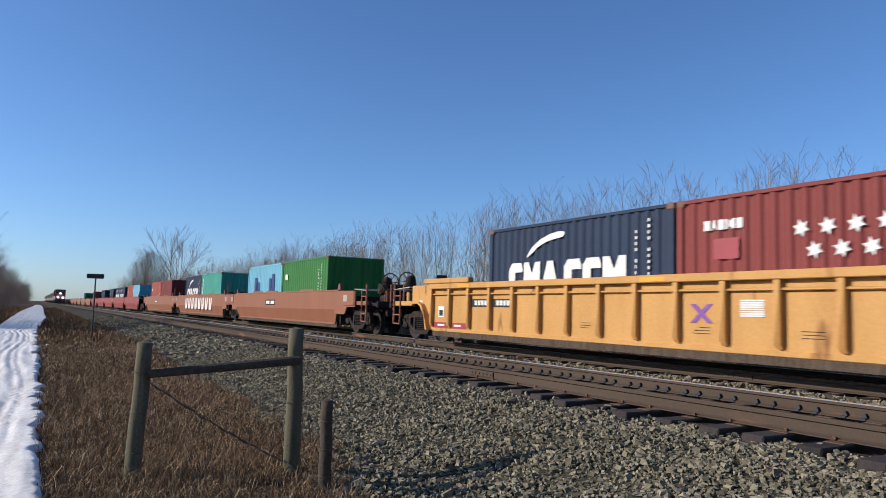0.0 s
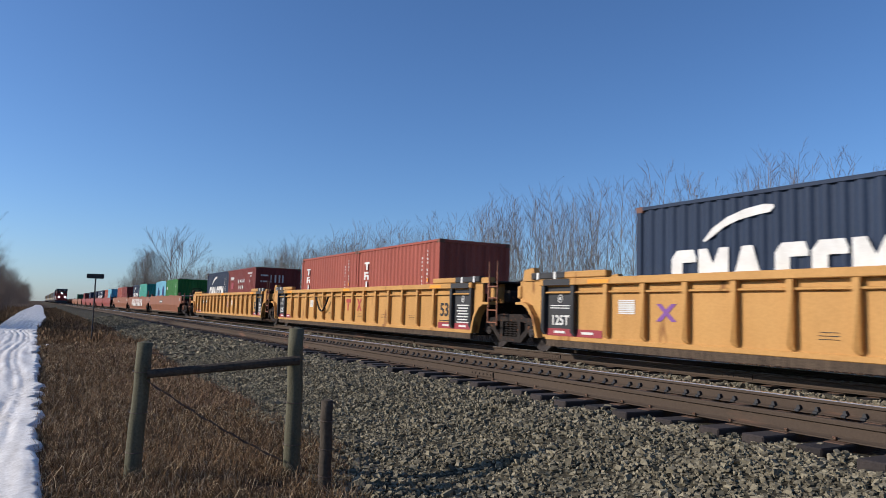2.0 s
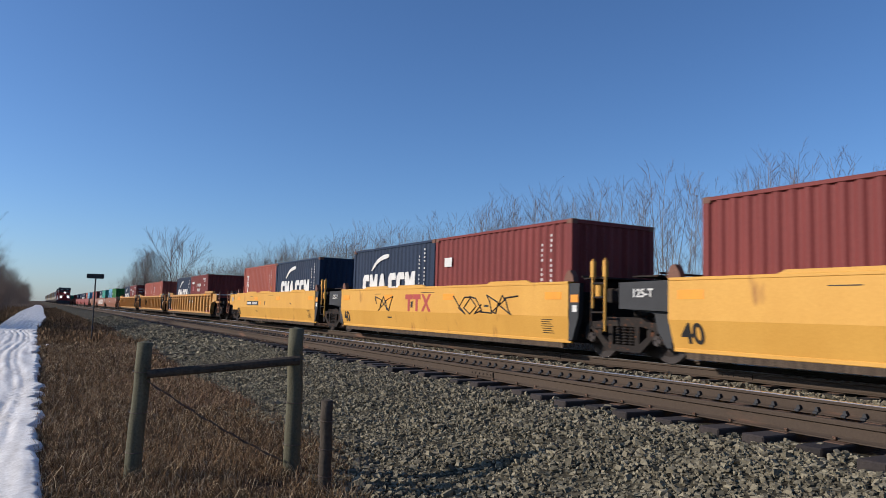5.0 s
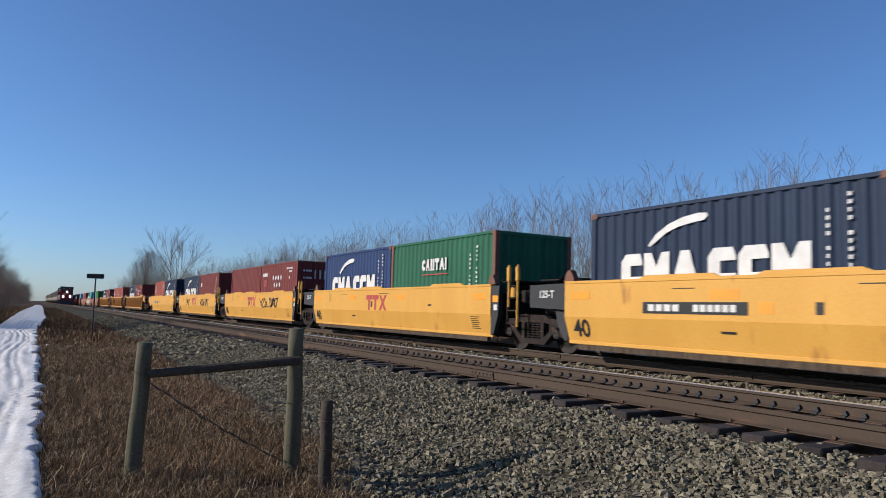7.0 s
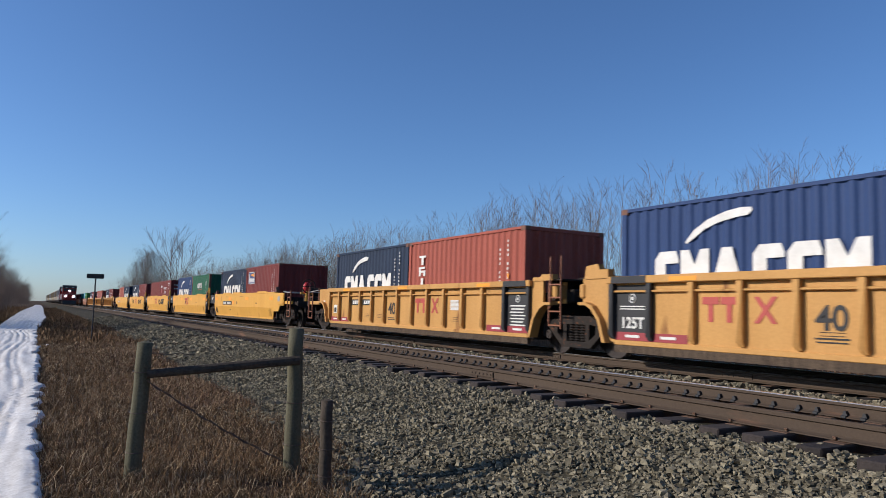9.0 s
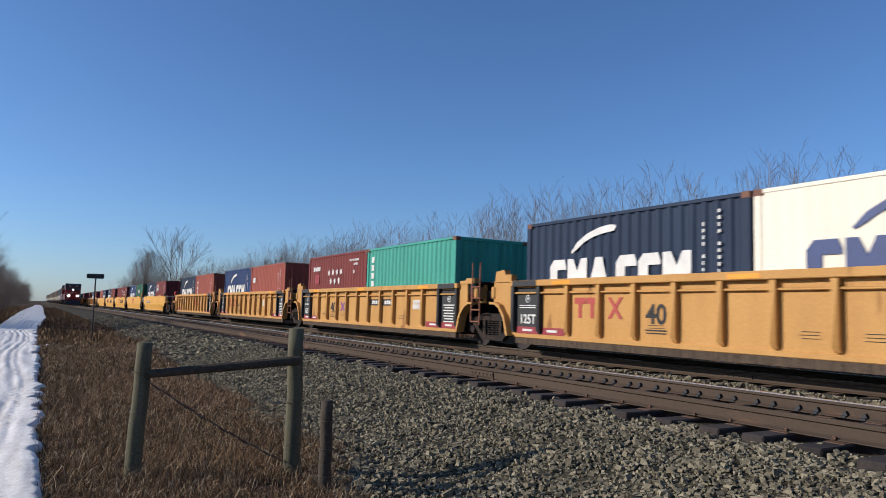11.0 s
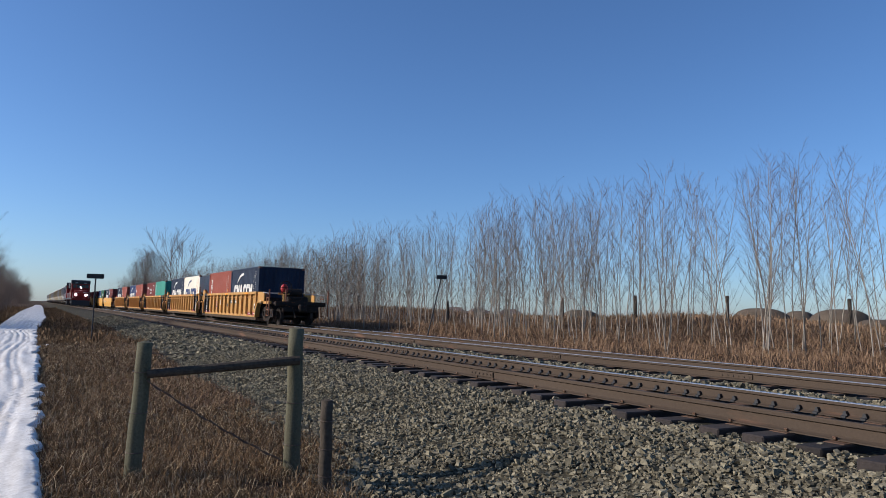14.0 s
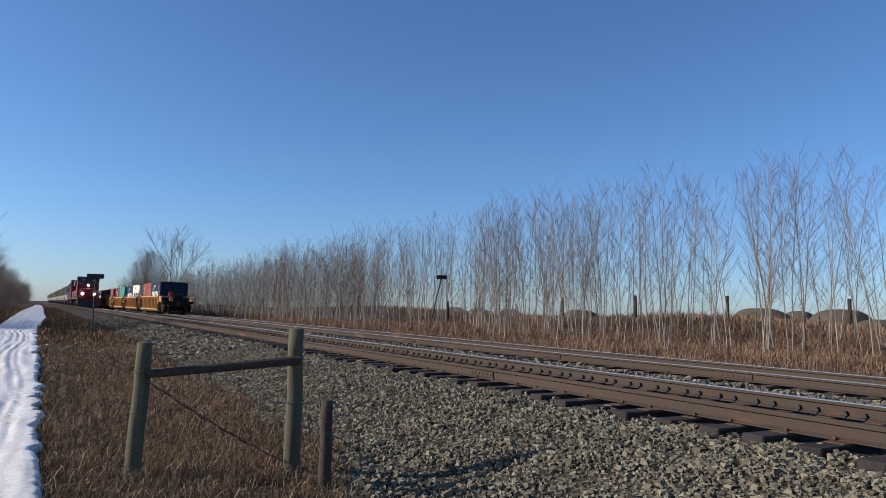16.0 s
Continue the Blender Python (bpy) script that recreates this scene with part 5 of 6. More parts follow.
    for x, z in ((-0.82, 2.08), (0.82, 2.08), (0.0, 3.42)):
        y = 0.82 if z < 3 else 2.78
        bm = B()
        rod(bm, (x, y + 0.14, z), (x, y, z), 0.2 if z < 3 else 0.13, sides=16)
        h = part("headlight_housing", bm, black, eng)
        bm = B()
        rod(bm, (x, y, z), (x, y - 0.02, z), 0.19 if z < 3 else 0.12, sides=16)
        part("headlight", bm, lamp, h, "glowing white headlight" if lit else "")
    for y in (3.2, 5.2, 16.8, 18.8):
        truck(eng, y)
    return tagged(eng, "red diesel locomotive with black frame and %s" % ("glowing headlights" if lit else "unlit lamps"), "locomotive", "locomotives of the oncoming train")


def hopper(mat, words):
    car = new("hopper_car", None)
    bm = B()
    prism(bm, [(-7.6, 2.2), (-6.0, 1.2), (6.0, 1.2), (7.6, 2.2), (7.6, 4.0), (-7.6, 4.0)], -1.5, 1.5)
    for v in bm.verts:
        if v.co.z < 1.5:
            v.co.x *= 0.75
    part("body", bm, mat, car)
    bm = B()
    rod(bm, (0, -7.6, 3.75), (0, 7.6, 3.75), 1.0, sides=20)
    for v in bm.verts:
        v.co.x *= 1.48
        v.co.z = max(3.98, v.co.z)
    part("roof", bm, mat, car)
    for s in (-1, 1):
        for k in range(12):
            y = -7.2 + 1.31 * k
            bm = B()
            box(bm, s * 1.5, s * 1.56, y - 0.05, y + 0.05, 2.2, 4.0)
            part("rib", bm, mat, car)
    for k in range(3):
        bm = B()
        prism(bm, [(-1.7 + 4 * k - 4, 1.25), (1.7 + 4 * k - 4, 1.25), (0.4 + 4 * k - 4, 0.45), (-0.4 + 4 * k - 4, 0.45)], -0.9, 0.9)
        part("chute", bm, mat, car)
    bm = B()
    box(bm, -1.2, 1.2, -8.3, 8.3, 0.95, 1.2)
    box(bm, -0.15, 0.15, -9.0, 9.0, 0.75, 0.95)
    part("underframe", bm, M["steel"], car)
    truck(car, -6.4)
    truck(car, 6.4)
    return tagged(car, words, "hopper car", "hopper cars of the oncoming train")


for k in range(2):
    ONCOMING.append((locomotive(k == 0), 22.4 * k))
kinds = [hopper(M["grey"], "pale grey covered grain hopper car"), hopper(M["tan"], "tan covered grain hopper car")]
for k in range(16):
    car = kinds[k] if k < 2 else copy_thing(kinds[(k * 7 // 3) % 2], Matrix.Identity(4))
    ONCOMING.append((car, 54.0 + 18.2 * k))


# ---- plants ----
def grass_mesh(name, count, place, tall, mat, fn, width=0.006, droop=(0.1, 1.25)):
    """Bent blades: two quads each, wider at the foot."""
    r = np.random.default_rng(len(name) + count)
    xy = np.array([place(r) for _ in range(count)])
    z = np.array([fn(x, y) for x, y in xy])
    h = tall * r.lognormal(0, 0.35, count)
    a = r.uniform(0, math.tau, count)
    lean = r.uniform(*droop, count)
    w = width * r.uniform(0.6, 1.5, count) * np.clip(np.hypot(xy[:, 0], xy[:, 1]) / 8, 1, 4)
    dx, dy = np.cos(a), np.sin(a)
    b = a + math.pi / 2 + r.uniform(-0.6, 0.6, count)
    wx, wy = np.cos(b) * w, np.sin(b) * w
    base = np.stack([xy[:, 0], xy[:, 1], z - 0.04], 1)
    mid = base + np.stack([dx * lean * h * 0.3, dy * lean * h * 0.3, h * 0.6], 1)
    tip = base + np.stack([dx * lean * h, dy * lean * h, h * (1.05 - 0.6 * lean)], 1)
    side = np.stack([wx, wy, np.zeros(count)], 1)
    v = np.stack([base - side, base + side, mid - side * 0.8, mid + side * 0.8, tip], 1).reshape(-1, 3)
    k = np.arange(count)[:, None] * 5
    f = np.concatenate([k + np.array([[0, 1, 3]]), k + np.array([[0, 3, 2]]), k + np.array([[2, 3, 4]])])
    return arrays_mesh(name, v, f, mat)


def verge(r):
    while True:
        y = 0.5 + 31.5 * r.random() ** 1.65
        x = 0.12 + 3.9 * r.random()
        edge = grass_edge(y) + 0.1
        tuft = noise.noise(Vector((x * 2.6, y * 1.9, 4)))
        if x < edge and r.random() < 0.62 + 0.9 * tuft and r.random() < 0.3 + 0.7 * smooth(edge - x, 0, 0.7):
            return x, y


def far_verge(r):
    y = 28 + 140 * r.random() ** 1.6
    x0 = lane_sides(y)[1]
    return x0 + (3.9 - x0) * r.random(), y


VERGE = "matted dry brown grass beside the snowy lane"
BANK = "tall russet dry grass on the bank behind the tracks"
tagged(new("dry_grass", grass_mesh("dry_grass", 150000, verge, 0.1, M["grass"], height, 0.0025, (0.5, 1.7))), VERGE, "grass", kind="stuff")
tagged(new("dry_grass", grass_mesh("pale_grass", 26000, verge, 0.12, M["straw"], height, 0.002, (0.6, 1.75))), "pale dry grass stalks among the brown", "grass", kind="stuff")
tagged(new("dry_grass", grass_mesh("dry_grass_far", 26000, far_verge, 0.18, M["grass"], height, 0.004)), VERGE, "grass", kind="stuff")
tagged(new("dry_grass", grass_mesh("pale_grass_far", 16000, lambda r: (1.3 + 2.4 * r.random() ** 0.7, 11 + 60 * r.random() ** 1.6), 0.14, M["reed"], height, 0.0028, (0.5, 1.6))), "pale dry grass stalks among the brown", "grass", kind="stuff")
tagged(new("dry_grass", grass_mesh("dry_grass_left", 14000, lambda r: (lambda y: (lane_sides(y)[0] - 0.1 - 6 * r.random(), y))(12 + 150 * r.random() ** 1.4), 0.35, M["grass"], height, 0.005)), "dry brown grass along the far edge of the lane", "grass", kind="stuff")
tagged(new("tall_dry_grass", grass_mesh("tall_dry_grass", 100000, lambda r: (13.6 + 15 * r.random() ** 1.2, 4 + 62 * r.random() ** 1.25), 0.27, M["reed"], height, 0.0022, (0.2, 1.6))), BANK, "grass", kind="stuff")
tagged(new("tall_dry_grass", grass_mesh("tall_dry_grass_far", 34000, lambda r: (25 + 13 * r.random(), 5 + 75 * r.random()), 0.3, M["reed"], height, 0.004)), BANK, "grass", kind="stuff")
tagged(new("tall_dry_grass", grass_mesh("tall_dry_grass_off", 20000, lambda r: (13.9 + 9 * r.random(), 60 + 140 * r.random()), 0.45, M["grass"], height, 0.005)), BANK, "grass", kind="stuff")


def limb(bm, pts, r0, r1, sides, upright=False):
    """A tapered tube through points."""
    n = len(pts)
    rings = []
    for i, p in enumerate(pts):
        d = (pts[min(i + 1, n - 1)] - pts[max(i - 1, 0)]).normalized()
        q = Matrix.Identity(3).to_quaternion() if upright else d.to_track_quat("Z", "Y")
        r = r0 + (r1 - r0) * i / (n - 1)
        rings.append([bm.verts.new(p + q @ Vector((r * math.cos(k * math.tau / sides), r * math.sin(k * math.tau / sides), 0))) for k in range(sides)])
    for a, b in zip(rings, rings[1:]):
        for k in range(sides):
            j = (k + 1) % sides
            bm.faces.new((a[k], a[j], b[j], b[k]))


def grow(r, start, way, length, wobble, steps):
    pts, p, d = [start.copy()], start.copy(), way.normalized()
    for _ in range(steps):
        d = (d + Vector((r.gauss(0, wobble), r.gauss(0, wobble), r.gauss(0, wobble * 0.5) + 0.03))).normalized()
        p = p + d * (length / steps)
        pts.append(p.copy())
    return pts


def sapling(seed, tall, limbs, spread, lean=0.07, twigs=6, bark="bark", twig="twig", stout=0.0036, low=0.25, rise=(1.2, 2.6), steps=3):
    """A slim young tree: one pale stem and many thin steeply rising branches with twigs."""
    r = random.Random(seed)
    tree = new("bare_tree", None)
    bm = B()
    way = Vector((r.gauss(0, lean), r.gauss(0, lean), 1))
    stem = grow(r, Vector((0, 0, -0.1)), way, tall, 0.035, 9)
    limb(bm, stem, stout * tall, 0.005, 6)
    part("trunk", bm, M[bark], tree)
    bm = B()
    for k in range(limbs):
        t = low + (0.98 - low) * ((k + r.random()) / limbs) ** 0.85
        i = min(int(t * 9), 8)
        p = stem[i].lerp(stem[i + 1], t * 9 - i)
        a = r.uniform(0, math.tau)
        ln = spread * tall * (1.1 - 0.72 * t) * r.uniform(0.55, 1.25)
        br = grow(r, p, Vector((math.cos(a), math.sin(a), r.uniform(*rise))), ln, 0.12, steps)
        limb(bm, br, 0.0065 * (1.15 - 0.8 * t) * max(1, stout / 0.0042), 0.003 * max(1, stout / 0.008), 3)
        for j in range(twigs):
            q = br[1 + j % steps]
            b = a + r.uniform(-1.3, 1.3)
            limb(bm, grow(r, q, Vector((math.cos(b), math.sin(b), r.uniform(0.6, 2.2))), ln * r.uniform(0.25, 0.6), 0.1, 1), 0.0034 * max(1, stout / 0.0042), 0.0016 * max(1, stout / 0.0042), 3)
    part("crown", bm, M[twig], tree)
    return tree


def spreading_tree(seed, tall, spread, depth, mat, stems=1):
    """A broad bare tree that forks into ever finer limbs."""
    r = random.Random(seed)
    tree = new("bare_tree", None)
    trunk, crown = B(), B()

    def fork(p, d, ln, rad, left):
        pts = grow(r, p, d, ln, 0.13, 3)
        limb(trunk if left >= depth - 1 else crown, pts, rad, rad * 0.7, 6 if left >= depth - 1 else 3)
        if left == 0:
            return
        for k in range(3 if left > 1 else 4):
            a = r.uniform(0, math.tau)
            nd = (pts[-1] - pts[-2]).normalized() + Vector((math.cos(a), math.sin(a), 0.3)) * spread * (r.uniform(0.15, 0.4) if k == 0 else r.uniform(0.7, 1.2))
            fork(pts[-1] if k != 1 else pts[-2], nd, ln * (0.82 if k == 0 else r.uniform(0.6, 0.85)), rad * 0.6, left - 1)

    for s in range(stems):
        a = s * math.tau / max(stems, 1) + r.random()
        fork(Vector((0.2 * (stems > 1) * math.cos(a), 0.2 * (stems > 1) * math.sin(a), -0.15)), Vector((0.35 * (stems > 1) * math.cos(a), 0.35 * (stems > 1) * math.sin(a), 1)), tall * (0.3 if stems == 1 else 0.27), 0.0125 * tall / (1 + 0.7 * (stems > 1)), depth)
    part("trunk", trunk, mat, tree)
    part("crown", crown, mat, tree)
    return tree


def scatter(kinds, places, label, category, group, seed, fn=height, tilt=0.0):
    r = random.Random(seed)
    used = set()
    for x, y, s in places:
        src = r.choice(kinds)
        m = pose(x, y, fn(x, y) - 0.05, r.gauss(tilt * 0.4, 2), r.gauss(-tilt, 2)) @ pose(0, 0, 0, 0, 0, r.uniform(0, 360)) @ Matrix.Scale(s, 4)
        if src.name in used:
            ob = src.copy()
            scene.collection.objects.link(ob)
            for c in src.children:
                k = c.copy()
                scene.collection.objects.link(k)
                k.parent = ob
        else:
            ob = src
            used.add(src.name)
        ob.matrix_basis = m
        tagged(ob, label, category, group)
    for k in kinds:
        if k.name not in used:
            for c in list(k.children):
                bpy.data.objects.remove(c)
            bpy.data.objects.remove(k)


def mesh_arrays(me):
    v = np.empty(len(me.vertices) * 3, dtype=np.float32)
    me.vertices.foreach_get("co", v)
    f = np.array([p.vertices[:] for p in me.polygons])
    return v.reshape(-1, 3), f


def wood(kinds, places, label, seed, fn=height):
    """Uncountable far trees, joined: one object of stems, one of twigs."""
    for piece, name in (("trunk", "distant_stems"), ("crown", "distant_twigs")):
        found = [c.data for k in kinds for c in k.children if c.name.startswith(piece)]
        src = [mesh_arrays(me) for me in found]
        mat = found[0].materials[0]
        vs, fs, at = [], [], 0
        rr = random.Random(seed)
        for x, y, s in places:
            v, f = rr.choice(src)
            a = rr.uniform(0, math.tau)
            ca, sa = math.cos(a) * s, math.sin(a) * s
            vs.append(np.stack([v[:, 0] * ca - v[:, 1] * sa + x, v[:, 0] * sa + v[:, 1] * ca + y, v[:, 2] * s + fn(x, y) - 0.05], 1))
            fs.append(f + at)
            at += len(v)
        tagged(new(name, arrays_mesh(name, np.concatenate(vs), np.concatenate(fs), mat)), label, "woods", kind="stuff")
    for k in kinds:
        for c in list(k.children):
            bpy.data.objects.remove(c)
        bpy.data.objects.remove(k)


r = random.Random(21)
birches = [sapling(100 + k, r.uniform(5.9, 6.7), r.randint(20, 28), r.uniform(0.19, 0.26), lean=0.05, twigs=6, rise=(0.9, 2.2), low=0.18) for k in range(16)]
spots = []
for k in range(235):
    y = 5 + 62 * r.random() ** 1.1
    deep = r.random() ** 1.2
    x = 16.6 + 0.8 * math.sin(y * 0.13) + 8.0 * deep + (2.4 * (1 - smooth(y, 8, 16)))
    spots.append((x, y, r.uniform(0.8, 0.96) + 0.12 * deep))
scatter(birches, spots, "slim bare birch sapling with pale bark", "bare tree", "saplings behind the tracks", 4, tilt=2.5)
thicket = [sapling(300 + k, r.uniform(6.0, 6.8), 17, 0.24, twigs=4, steps=2, low=0.06, rise=(0.9, 2.2)) for k in range(6)]
wood(thicket, [(18.5 + 9 * r.random(), 9 + 30 * r.random(), r.uniform(0.75, 0.98)) for k in range(40)] + [(16.8 + 10 * r.random(), 26 + 60 * r.random(), r.uniform(0.8, 1.02)) for k in range(170)]
     + [(15.4 + 11 * r.random(), 52 + 150 * r.random() ** 1.3, r.uniform(0.8, 1.12)) for k in range(560)] + [(16.0 + 6 * r.random(), 48 + 75 * r.random(), r.uniform(0.7, 1.05)) for k in range(260)] + [(20 + 24 * r.random(), 80 + 200 * r.random(), r.uniform(0.8, 1.1)) for k in range(160)], "thicket of slim bare saplings along the railway", 5)
lane_trees = [sapling(500 + k, r.uniform(6.2, 7.4), 30, 0.36, twigs=5, bark="twig", stout=0.0085, low=0.06, rise=(0.7, 2.2), steps=2) for k in range(5)]
wood(lane_trees, [(lane_sides(y)[0] - 1.5 - 6.5 * r.random() ** 1.2, y, r.uniform(0.65, 0.98)) for y in [44 + 270 * r.random() ** 1.6 for k in range(420)]], "dense bare shrubs beside the snowy lane", 6)
big = [spreading_tree(617, 12.6, 0.55, 6, M["dark_twig"])]
scatter(big, [(20.0, 124.0, 1.0)], "tall bare spreading tree with dark limbs", "bare tree", "trees by the bend", 7)
clump = [sapling(640 + k, 10.6, 95, 0.34, twigs=8, bark="twig", stout=0.0062, low=0.08, rise=(0.8, 2.2)) for k in range(4)]
scatter(clump, [(15.6, 148.0, 0.8), (17.2, 149.0, 1.0), (18.6, 149.0, 1.04), (20.0, 150.0, 1.02), (21.4, 152.0, 0.95), (19.4, 158.0, 1.05), (16.4, 156.0, 0.9), (22.6, 158.0, 0.9), (18.0, 153.0, 1.0), (17.8, 147.5, 0.95), (19.3, 148.0, 0.98), (20.8, 149.5, 0.96), (16.4, 150.0, 0.85), (19.0, 151.0, 1.06), (14.6, 151.0, 0.6), (22.4, 154.0, 0.85)], "broad bare tree clump with fine twigs", "bare tree", "trees by the bend", 8)


# ---- fence, signs, houses ----
def fence_post(x, y, top, r0, lean_x, lean_y, words, mat=M["post"]):
    post = new("fence_post", None)
    z0 = height(x, y) - 0.1
    h = top - z0
    bm = B()
    rr = random.Random(int(x * 100))
    pts = [Vector((lean_x * t + rr.gauss(0, 0.003), lean_y * t + rr.gauss(0, 0.003), h * t)) for t in [i / 7 for i in range(8)]]
    limb(bm, pts, r0 * 1.08, r0 * 0.95, 14, upright=True)
    bm.verts.ensure_lookup_table()
    ring = bm.verts[-14:]
    tip = bm.verts.new(pts[-1] + Vector((0, 0, 0.015)))
    for i in range(14):
        bm.faces.new((ring[i], ring[(i + 1) % 14], tip))
    shaft = part("shaft", bm, mat, post)
    shaft.data.polygons.foreach_set("use_smooth", [len(f.vertices) == 4 for f in shaft.data.polygons])
    for t in (0.25, 0.52, 0.8):
        bm = B()
        c = Vector((lean_x * t, lean_y * t, h * t))
        loop = [c + Vector(((r0 * 1.12) * math.cos(a), (r0 * 1.12) * math.sin(a), 0.006 * math.sin(a))) for a in [k * math.tau / 14 for k in range(14)]]
        for k in range(14):
            rod(bm, loop[k], loop[(k + 1) % 14], 0.004, sides=4)
        part("wire_loop", bm, M["wire"], post)
    post.location = (x, y, z0)
    return tagged(post, words, "fence post", "fence posts by the lane")


fence_post(0.80, 6.62, 0.5, 0.066, 0.035, 0.02, "round weathered wooden fence post, greenish grey, leaning")
fence_post(2.14, 6.5, 0.64, 0.072, -0.015, 0.0, "round weathered wooden fence post, upright beside ballast")
fence_post(2.2, 5.8, 0.06, 0.052, 0.0, 0.02, "short dark wooden fence stub", M["dark_wood"])

rail_a, rail_b = Vector((0.86, 6.58, 0.235)), Vector((2.14, 6.42, 0.355))
bm = B()
limb(bm, [rail_a + (rail_b - rail_a) * t for t in (0, 0.3, 0.6, 1)], 0.036, 0.043, 10)
bmesh.ops.holes_fill(bm, edges=bm.edges, sides=12)
tagged(new("fence_rail", finish(bm, "fence_rail", M["dark_wood"])), "dark round wooden rail between two fence posts", "fence rail")
bm = B()
wire_a, wire_b = Vector((0.85, 6.58, 0.19)), Vector((2.05, 6.5, -0.56))
for off in (0.0, 0.012):
    pts = [wire_a.lerp(wire_b, t) + Vector((0, off * math.sin(t * 40), off * math.cos(t * 40) - 0.03 * math.sin(t * math.pi))) for t in [i / 24 for i in range(25)]]
    for a, b in zip(pts, pts[1:]):
        rod(bm, a, b, 0.005, sides=5)
tagged(new("brace_wire", finish(bm, "brace_wire", M["wire"])), "rusty twisted brace wire running down between the posts", "wire")
bm = B()
pts = [Vector((0.87, 6.65, 0.4)).lerp(Vector((1.3, 6.9, 0.385)), t / 6) + Vector((0, 0, 0.01 * math.sin(t * 2))) for t in range(7)]
for a, b in zip(pts, pts[1:]):
    rod(bm, a, b, 0.003, sides=4)
tagged(new("loose_wire", finish(bm, "loose_wire", M["wire"])), "loose end of thin fence wire", "wire")


def track_sign(x, y, z_top, lean, width, words):
    sign = new("track_sign", None)
    z0 = height(x, y) - 0.1
    bm = B()
    rod(bm, (0, 0, 0), (lean, 0, z_top - z0), 0.028, sides=8)
    part("pole", bm, M["sign"], sign)
    bm = B()
    box(bm, lean - width / 2, lean + width / 2, -0.06, -0.035, z_top - z0 - 0.1, z_top - z0 + 0.08, 0.03)
    board = part("board", bm, M["sign"], sign)
    bm = B()
    for dx in (-0.1, 0.1):
        rod(bm, (lean + dx, -0.075, z_top - z0), (lean + dx, -0.02, z_top - z0), 0.015, sides=6)
    part("bolt", bm, M["steel"], board)
    sign.matrix_basis = pose(x, y, z0, 0, 0, -20)
    return tagged(sign, words, "track sign", "signs beside the tracks")


track_sign(1.92, 30.3, 1.83, 0.0, 0.62, "small black board on a thin upright pole in dry grass")
track_sign(14.6, 27.2, 2.35, 0.62, 0.46, "small black board on a leaning thin pole behind the tracks")


def far_post(x, y, top):
    bm = B()
    z0 = height(x, y) - 0.1
    limb(bm, [Vector((x, y, z0)), Vector((x + 0.02, y, (z0 + top) / 2)), Vector((x, y, top))], 0.1, 0.09, 8)
    bmesh.ops.holes_fill(bm, edges=bm.edges, sides=8)
    tagged(new("fence_post", finish(bm, "fence_post", M["dark_wood"])), "dark wooden fence post on the grassy bank", "fence post", "posts on the bank")


for x, y, top in ((25.0, 36.0, 1.75), (27.5, 34.0, 1.9), (29.5, 30.0, 2.1), (31.0, 25.0, 2.1), (32.5, 19.5, 2.0), (23.0, 40, 1.6)):
    far_post(x, y, top)


def house(x, y, w, d, wall, roof, turn):
    h = new("house", None)
    bm = B()
    box(bm, -w / 2, w / 2, -d / 2, d / 2, -1.0, wall)
    part("wall", bm, M["siding"], h)
    bm = B()
    base = [bm.verts.new(p) for p in ((-w / 2 - 0.4, -d / 2 - 0.4, wall), (w / 2 + 0.4, -d / 2 - 0.4, wall), (w / 2 + 0.4, d / 2 + 0.4, wall), (-w / 2 - 0.4, d / 2 + 0.4, wall))]
    ridge = [bm.verts.new((-w * 0.22, 0, wall + roof)), bm.verts.new((w * 0.22, 0, wall + roof))]
    bm.faces.new(base[::-1])
    bm.faces.new((base[0], base[1], ridge[1], ridge[0]))
    bm.faces.new((base[2], base[3], ridge[0], ridge[1]))
    bm.faces.new((base[1], base[2], ridge[1]))
    bm.faces.new((base[3], base[0], ridge[0]))
    part("roof", bm, M["roof"], h)
    for k in range(3):
        bm = B()
        box(bm, -w * 0.35 + k * w * 0.28, -w * 0.35 + k * w * 0.28 + 1.2, -d / 2 - 0.05, -d / 2 + 0.05, wall * 0.35, wall * 0.75)
        part("window", bm, M["pane"], h)
    h.matrix_basis = pose(x, y, -1.0, 0, 0, turn)
    tagged(h, "distant house with a low brown hip roof", "house", "distant houses")


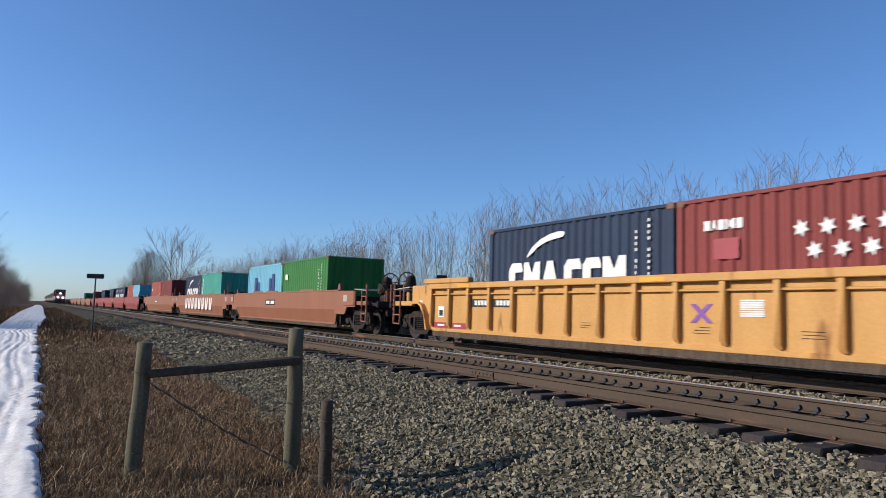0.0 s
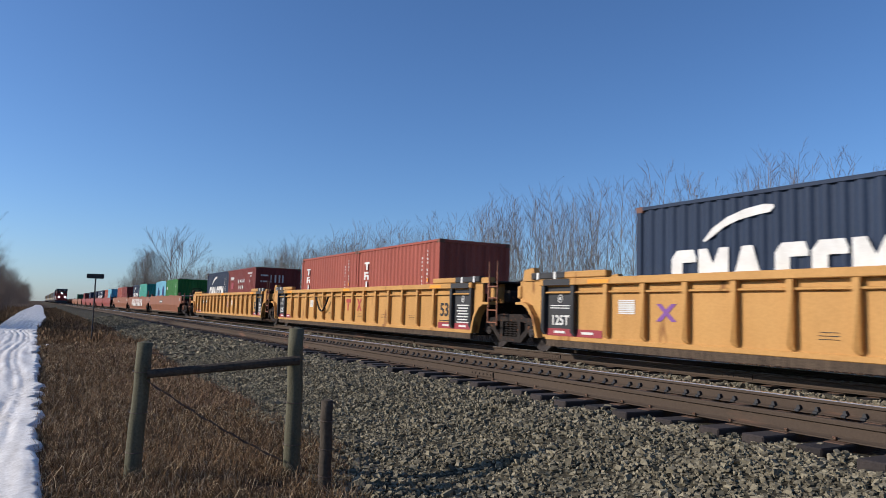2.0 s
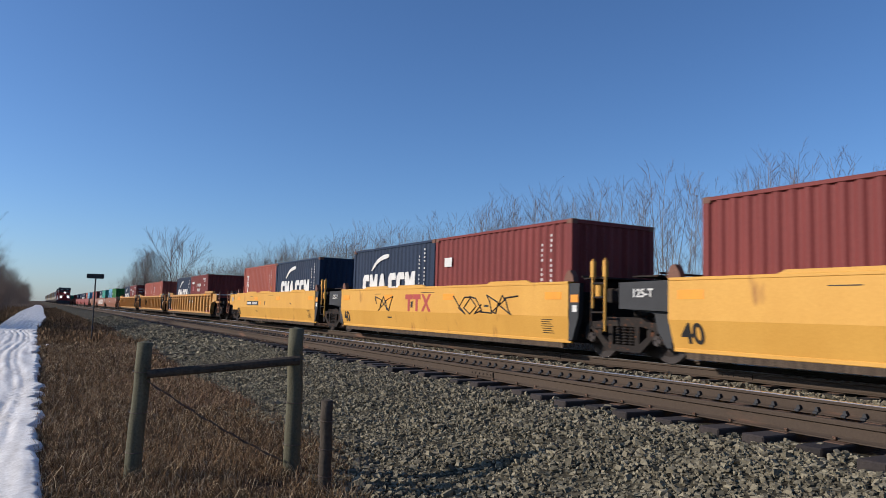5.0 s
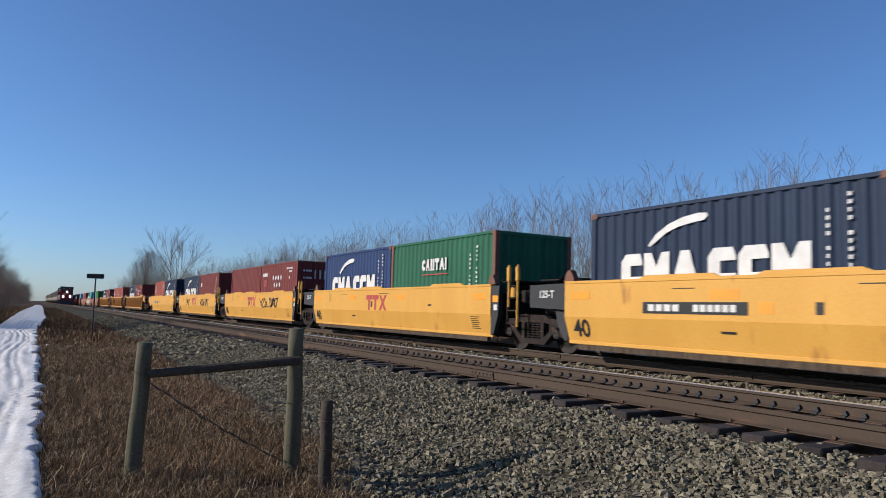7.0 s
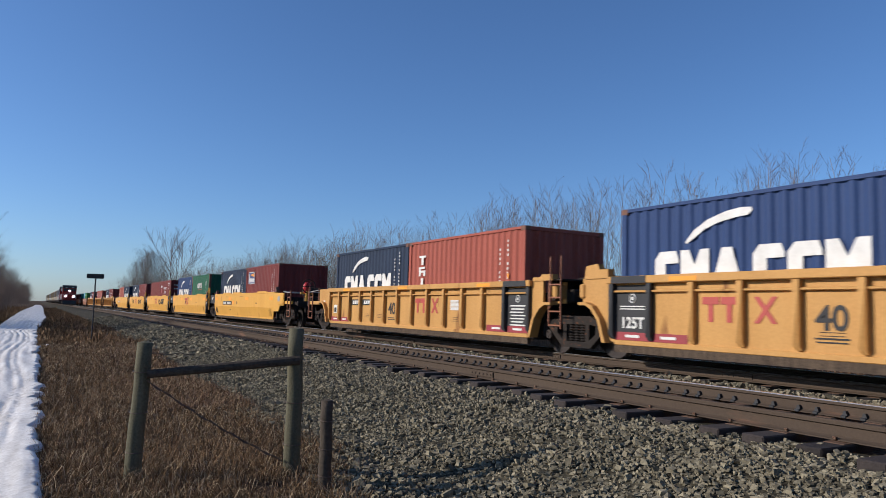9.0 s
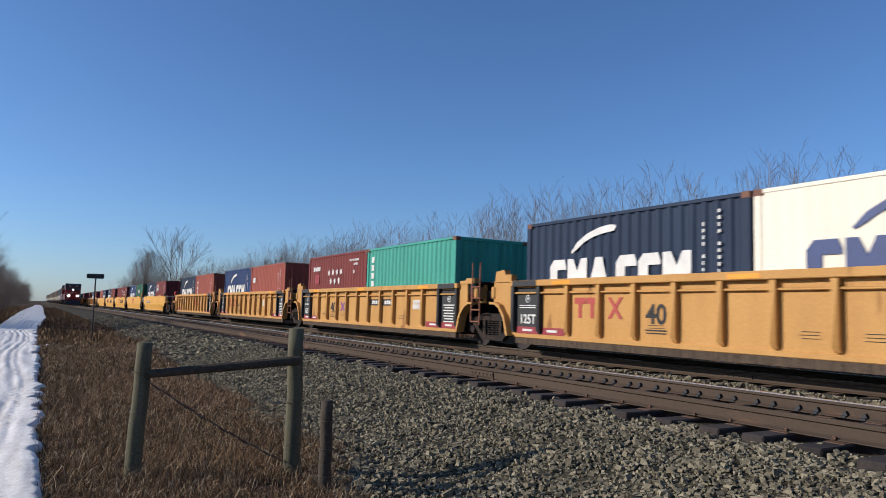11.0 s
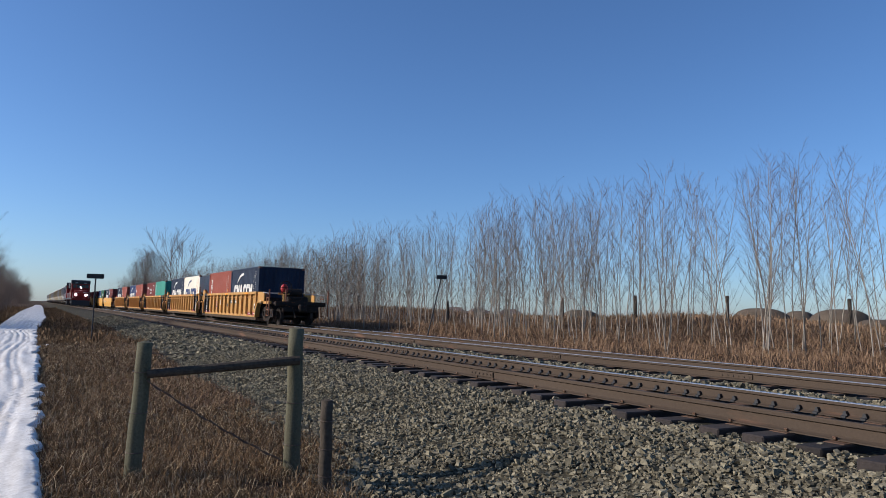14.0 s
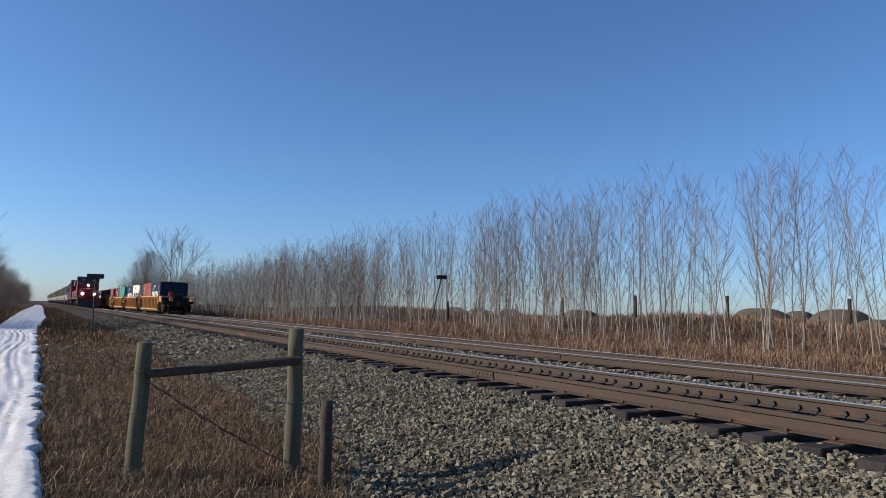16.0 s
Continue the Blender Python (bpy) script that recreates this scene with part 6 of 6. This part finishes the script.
def earth_pile(x, y, w, d, tall, turn, seed):
    """A rounded heap with slumped flanks."""
    bm = B()
    rows = 9
    grid = []
    for j in range(rows):
        ring, k = [], j / (rows - 1)
        for i in range(26):
            a = i * math.tau / 26
            n = 1 + 0.14 * noise.noise(Vector((math.cos(a) * 1.6, math.sin(a) * 1.6, seed + 2 * k)))
            ring.append(bm.verts.new((w / 2 * math.cos(a) * math.cos(k * 1.45) ** 0.8 * n, d / 2 * math.sin(a) * math.cos(k * 1.45) ** 0.8 * n, tall * math.sin(k * math.pi / 2) * (1 + 0.05 * n))))
        grid.append(ring)
    for lo, hi in zip(grid, grid[1:]):
        for i in range(26):
            bm.faces.new((lo[i], lo[(i + 1) % 26], hi[(i + 1) % 26], hi[i]))
    bm.faces.new(grid[-1])
    ob = new("earth_pile", finish(bm, "earth_pile", M["earth"]))
    ob.data.polygons.foreach_set("use_smooth", [True] * len(ob.data.polygons))
    ob.matrix_basis = pose(x, y, height(x, y) - 0.3, 0, 0, turn)
    tagged(ob, "rounded brown earth pile beyond the saplings", "earth pile", "earth piles in the field")


hr = random.Random(9)
for across, dist, w in ((808, 330, 11), (850, 340, 10), (905, 320, 11)):
    a = YAW + math.atan((across - 784) / 1267.4)
    house(dist * math.sin(a), dist * math.cos(a), w, 9, 2.2, hr.uniform(2.0, 2.7), -math.degrees(a) + hr.uniform(-25, 25))
for across, dist, w, tall in ((1348, 92, 7.2, 2.8), (1416, 95, 4.4, 2.8), (1491, 90, 7.4, 2.75), (1556, 84, 5.2, 2.0), (1620, 92, 7.0, 2.7), (1028, 150, 8.5, 2.6)):
    a = YAW + math.atan((across - 784) / 1267.4)
    earth_pile(dist * math.sin(a), dist * math.cos(a), w, 6, tall, -math.degrees(a), hr.random() * 9)


# ---- what moves ----
SPEED, CLIP = 17.06, 16.0


def train_place(t):
    return SPEED * (t - 12.5) - 0.012 * ((t - 10) ** 2 - 6.25)


def oncoming_place(t):
    return 267 - 7.2 * t - 0.12 * t * t


def roll(wheels, s, turn):
    """Rolling wheels: one set of keys, shared by all wheelsets that turn alike."""
    lead = wheels[0]
    walk(lead, [(k / FPS, Matrix.Translation((0, s * 0.89, 0.42)) @ Matrix.Rotation(turn(k / FPS), 4, "X")) for k in range(int(CLIP * FPS) + 1)])
    for w in wheels[1:]:
        w.rotation_mode = "QUATERNION"
        w.animation_data_create()
        w.animation_data.action = lead.animation_data.action
        w.animation_data.action_slot = lead.animation_data.action_slot


def motions():
    for ob, u, x, z in MOVING:
        walk(ob, [(t, pose(x, u + train_place(t), z)) for t in (0.0, 4.0, 8.0, 12.0, 16.0)])
    for ob, back in ONCOMING:
        walk(ob, [(t, pose(XN, oncoming_place(t) + back, 0)) for t in (0.0, 4.0, 8.0, 12.0, 16.0)])
    for (way, s), wheels in WHEELSETS.items():
        roll(wheels, s, (lambda t: -SPEED * t / 0.42) if way == "away" else (lambda t: -(oncoming_place(t) - oncoming_place(0)) / 0.42))


motions()
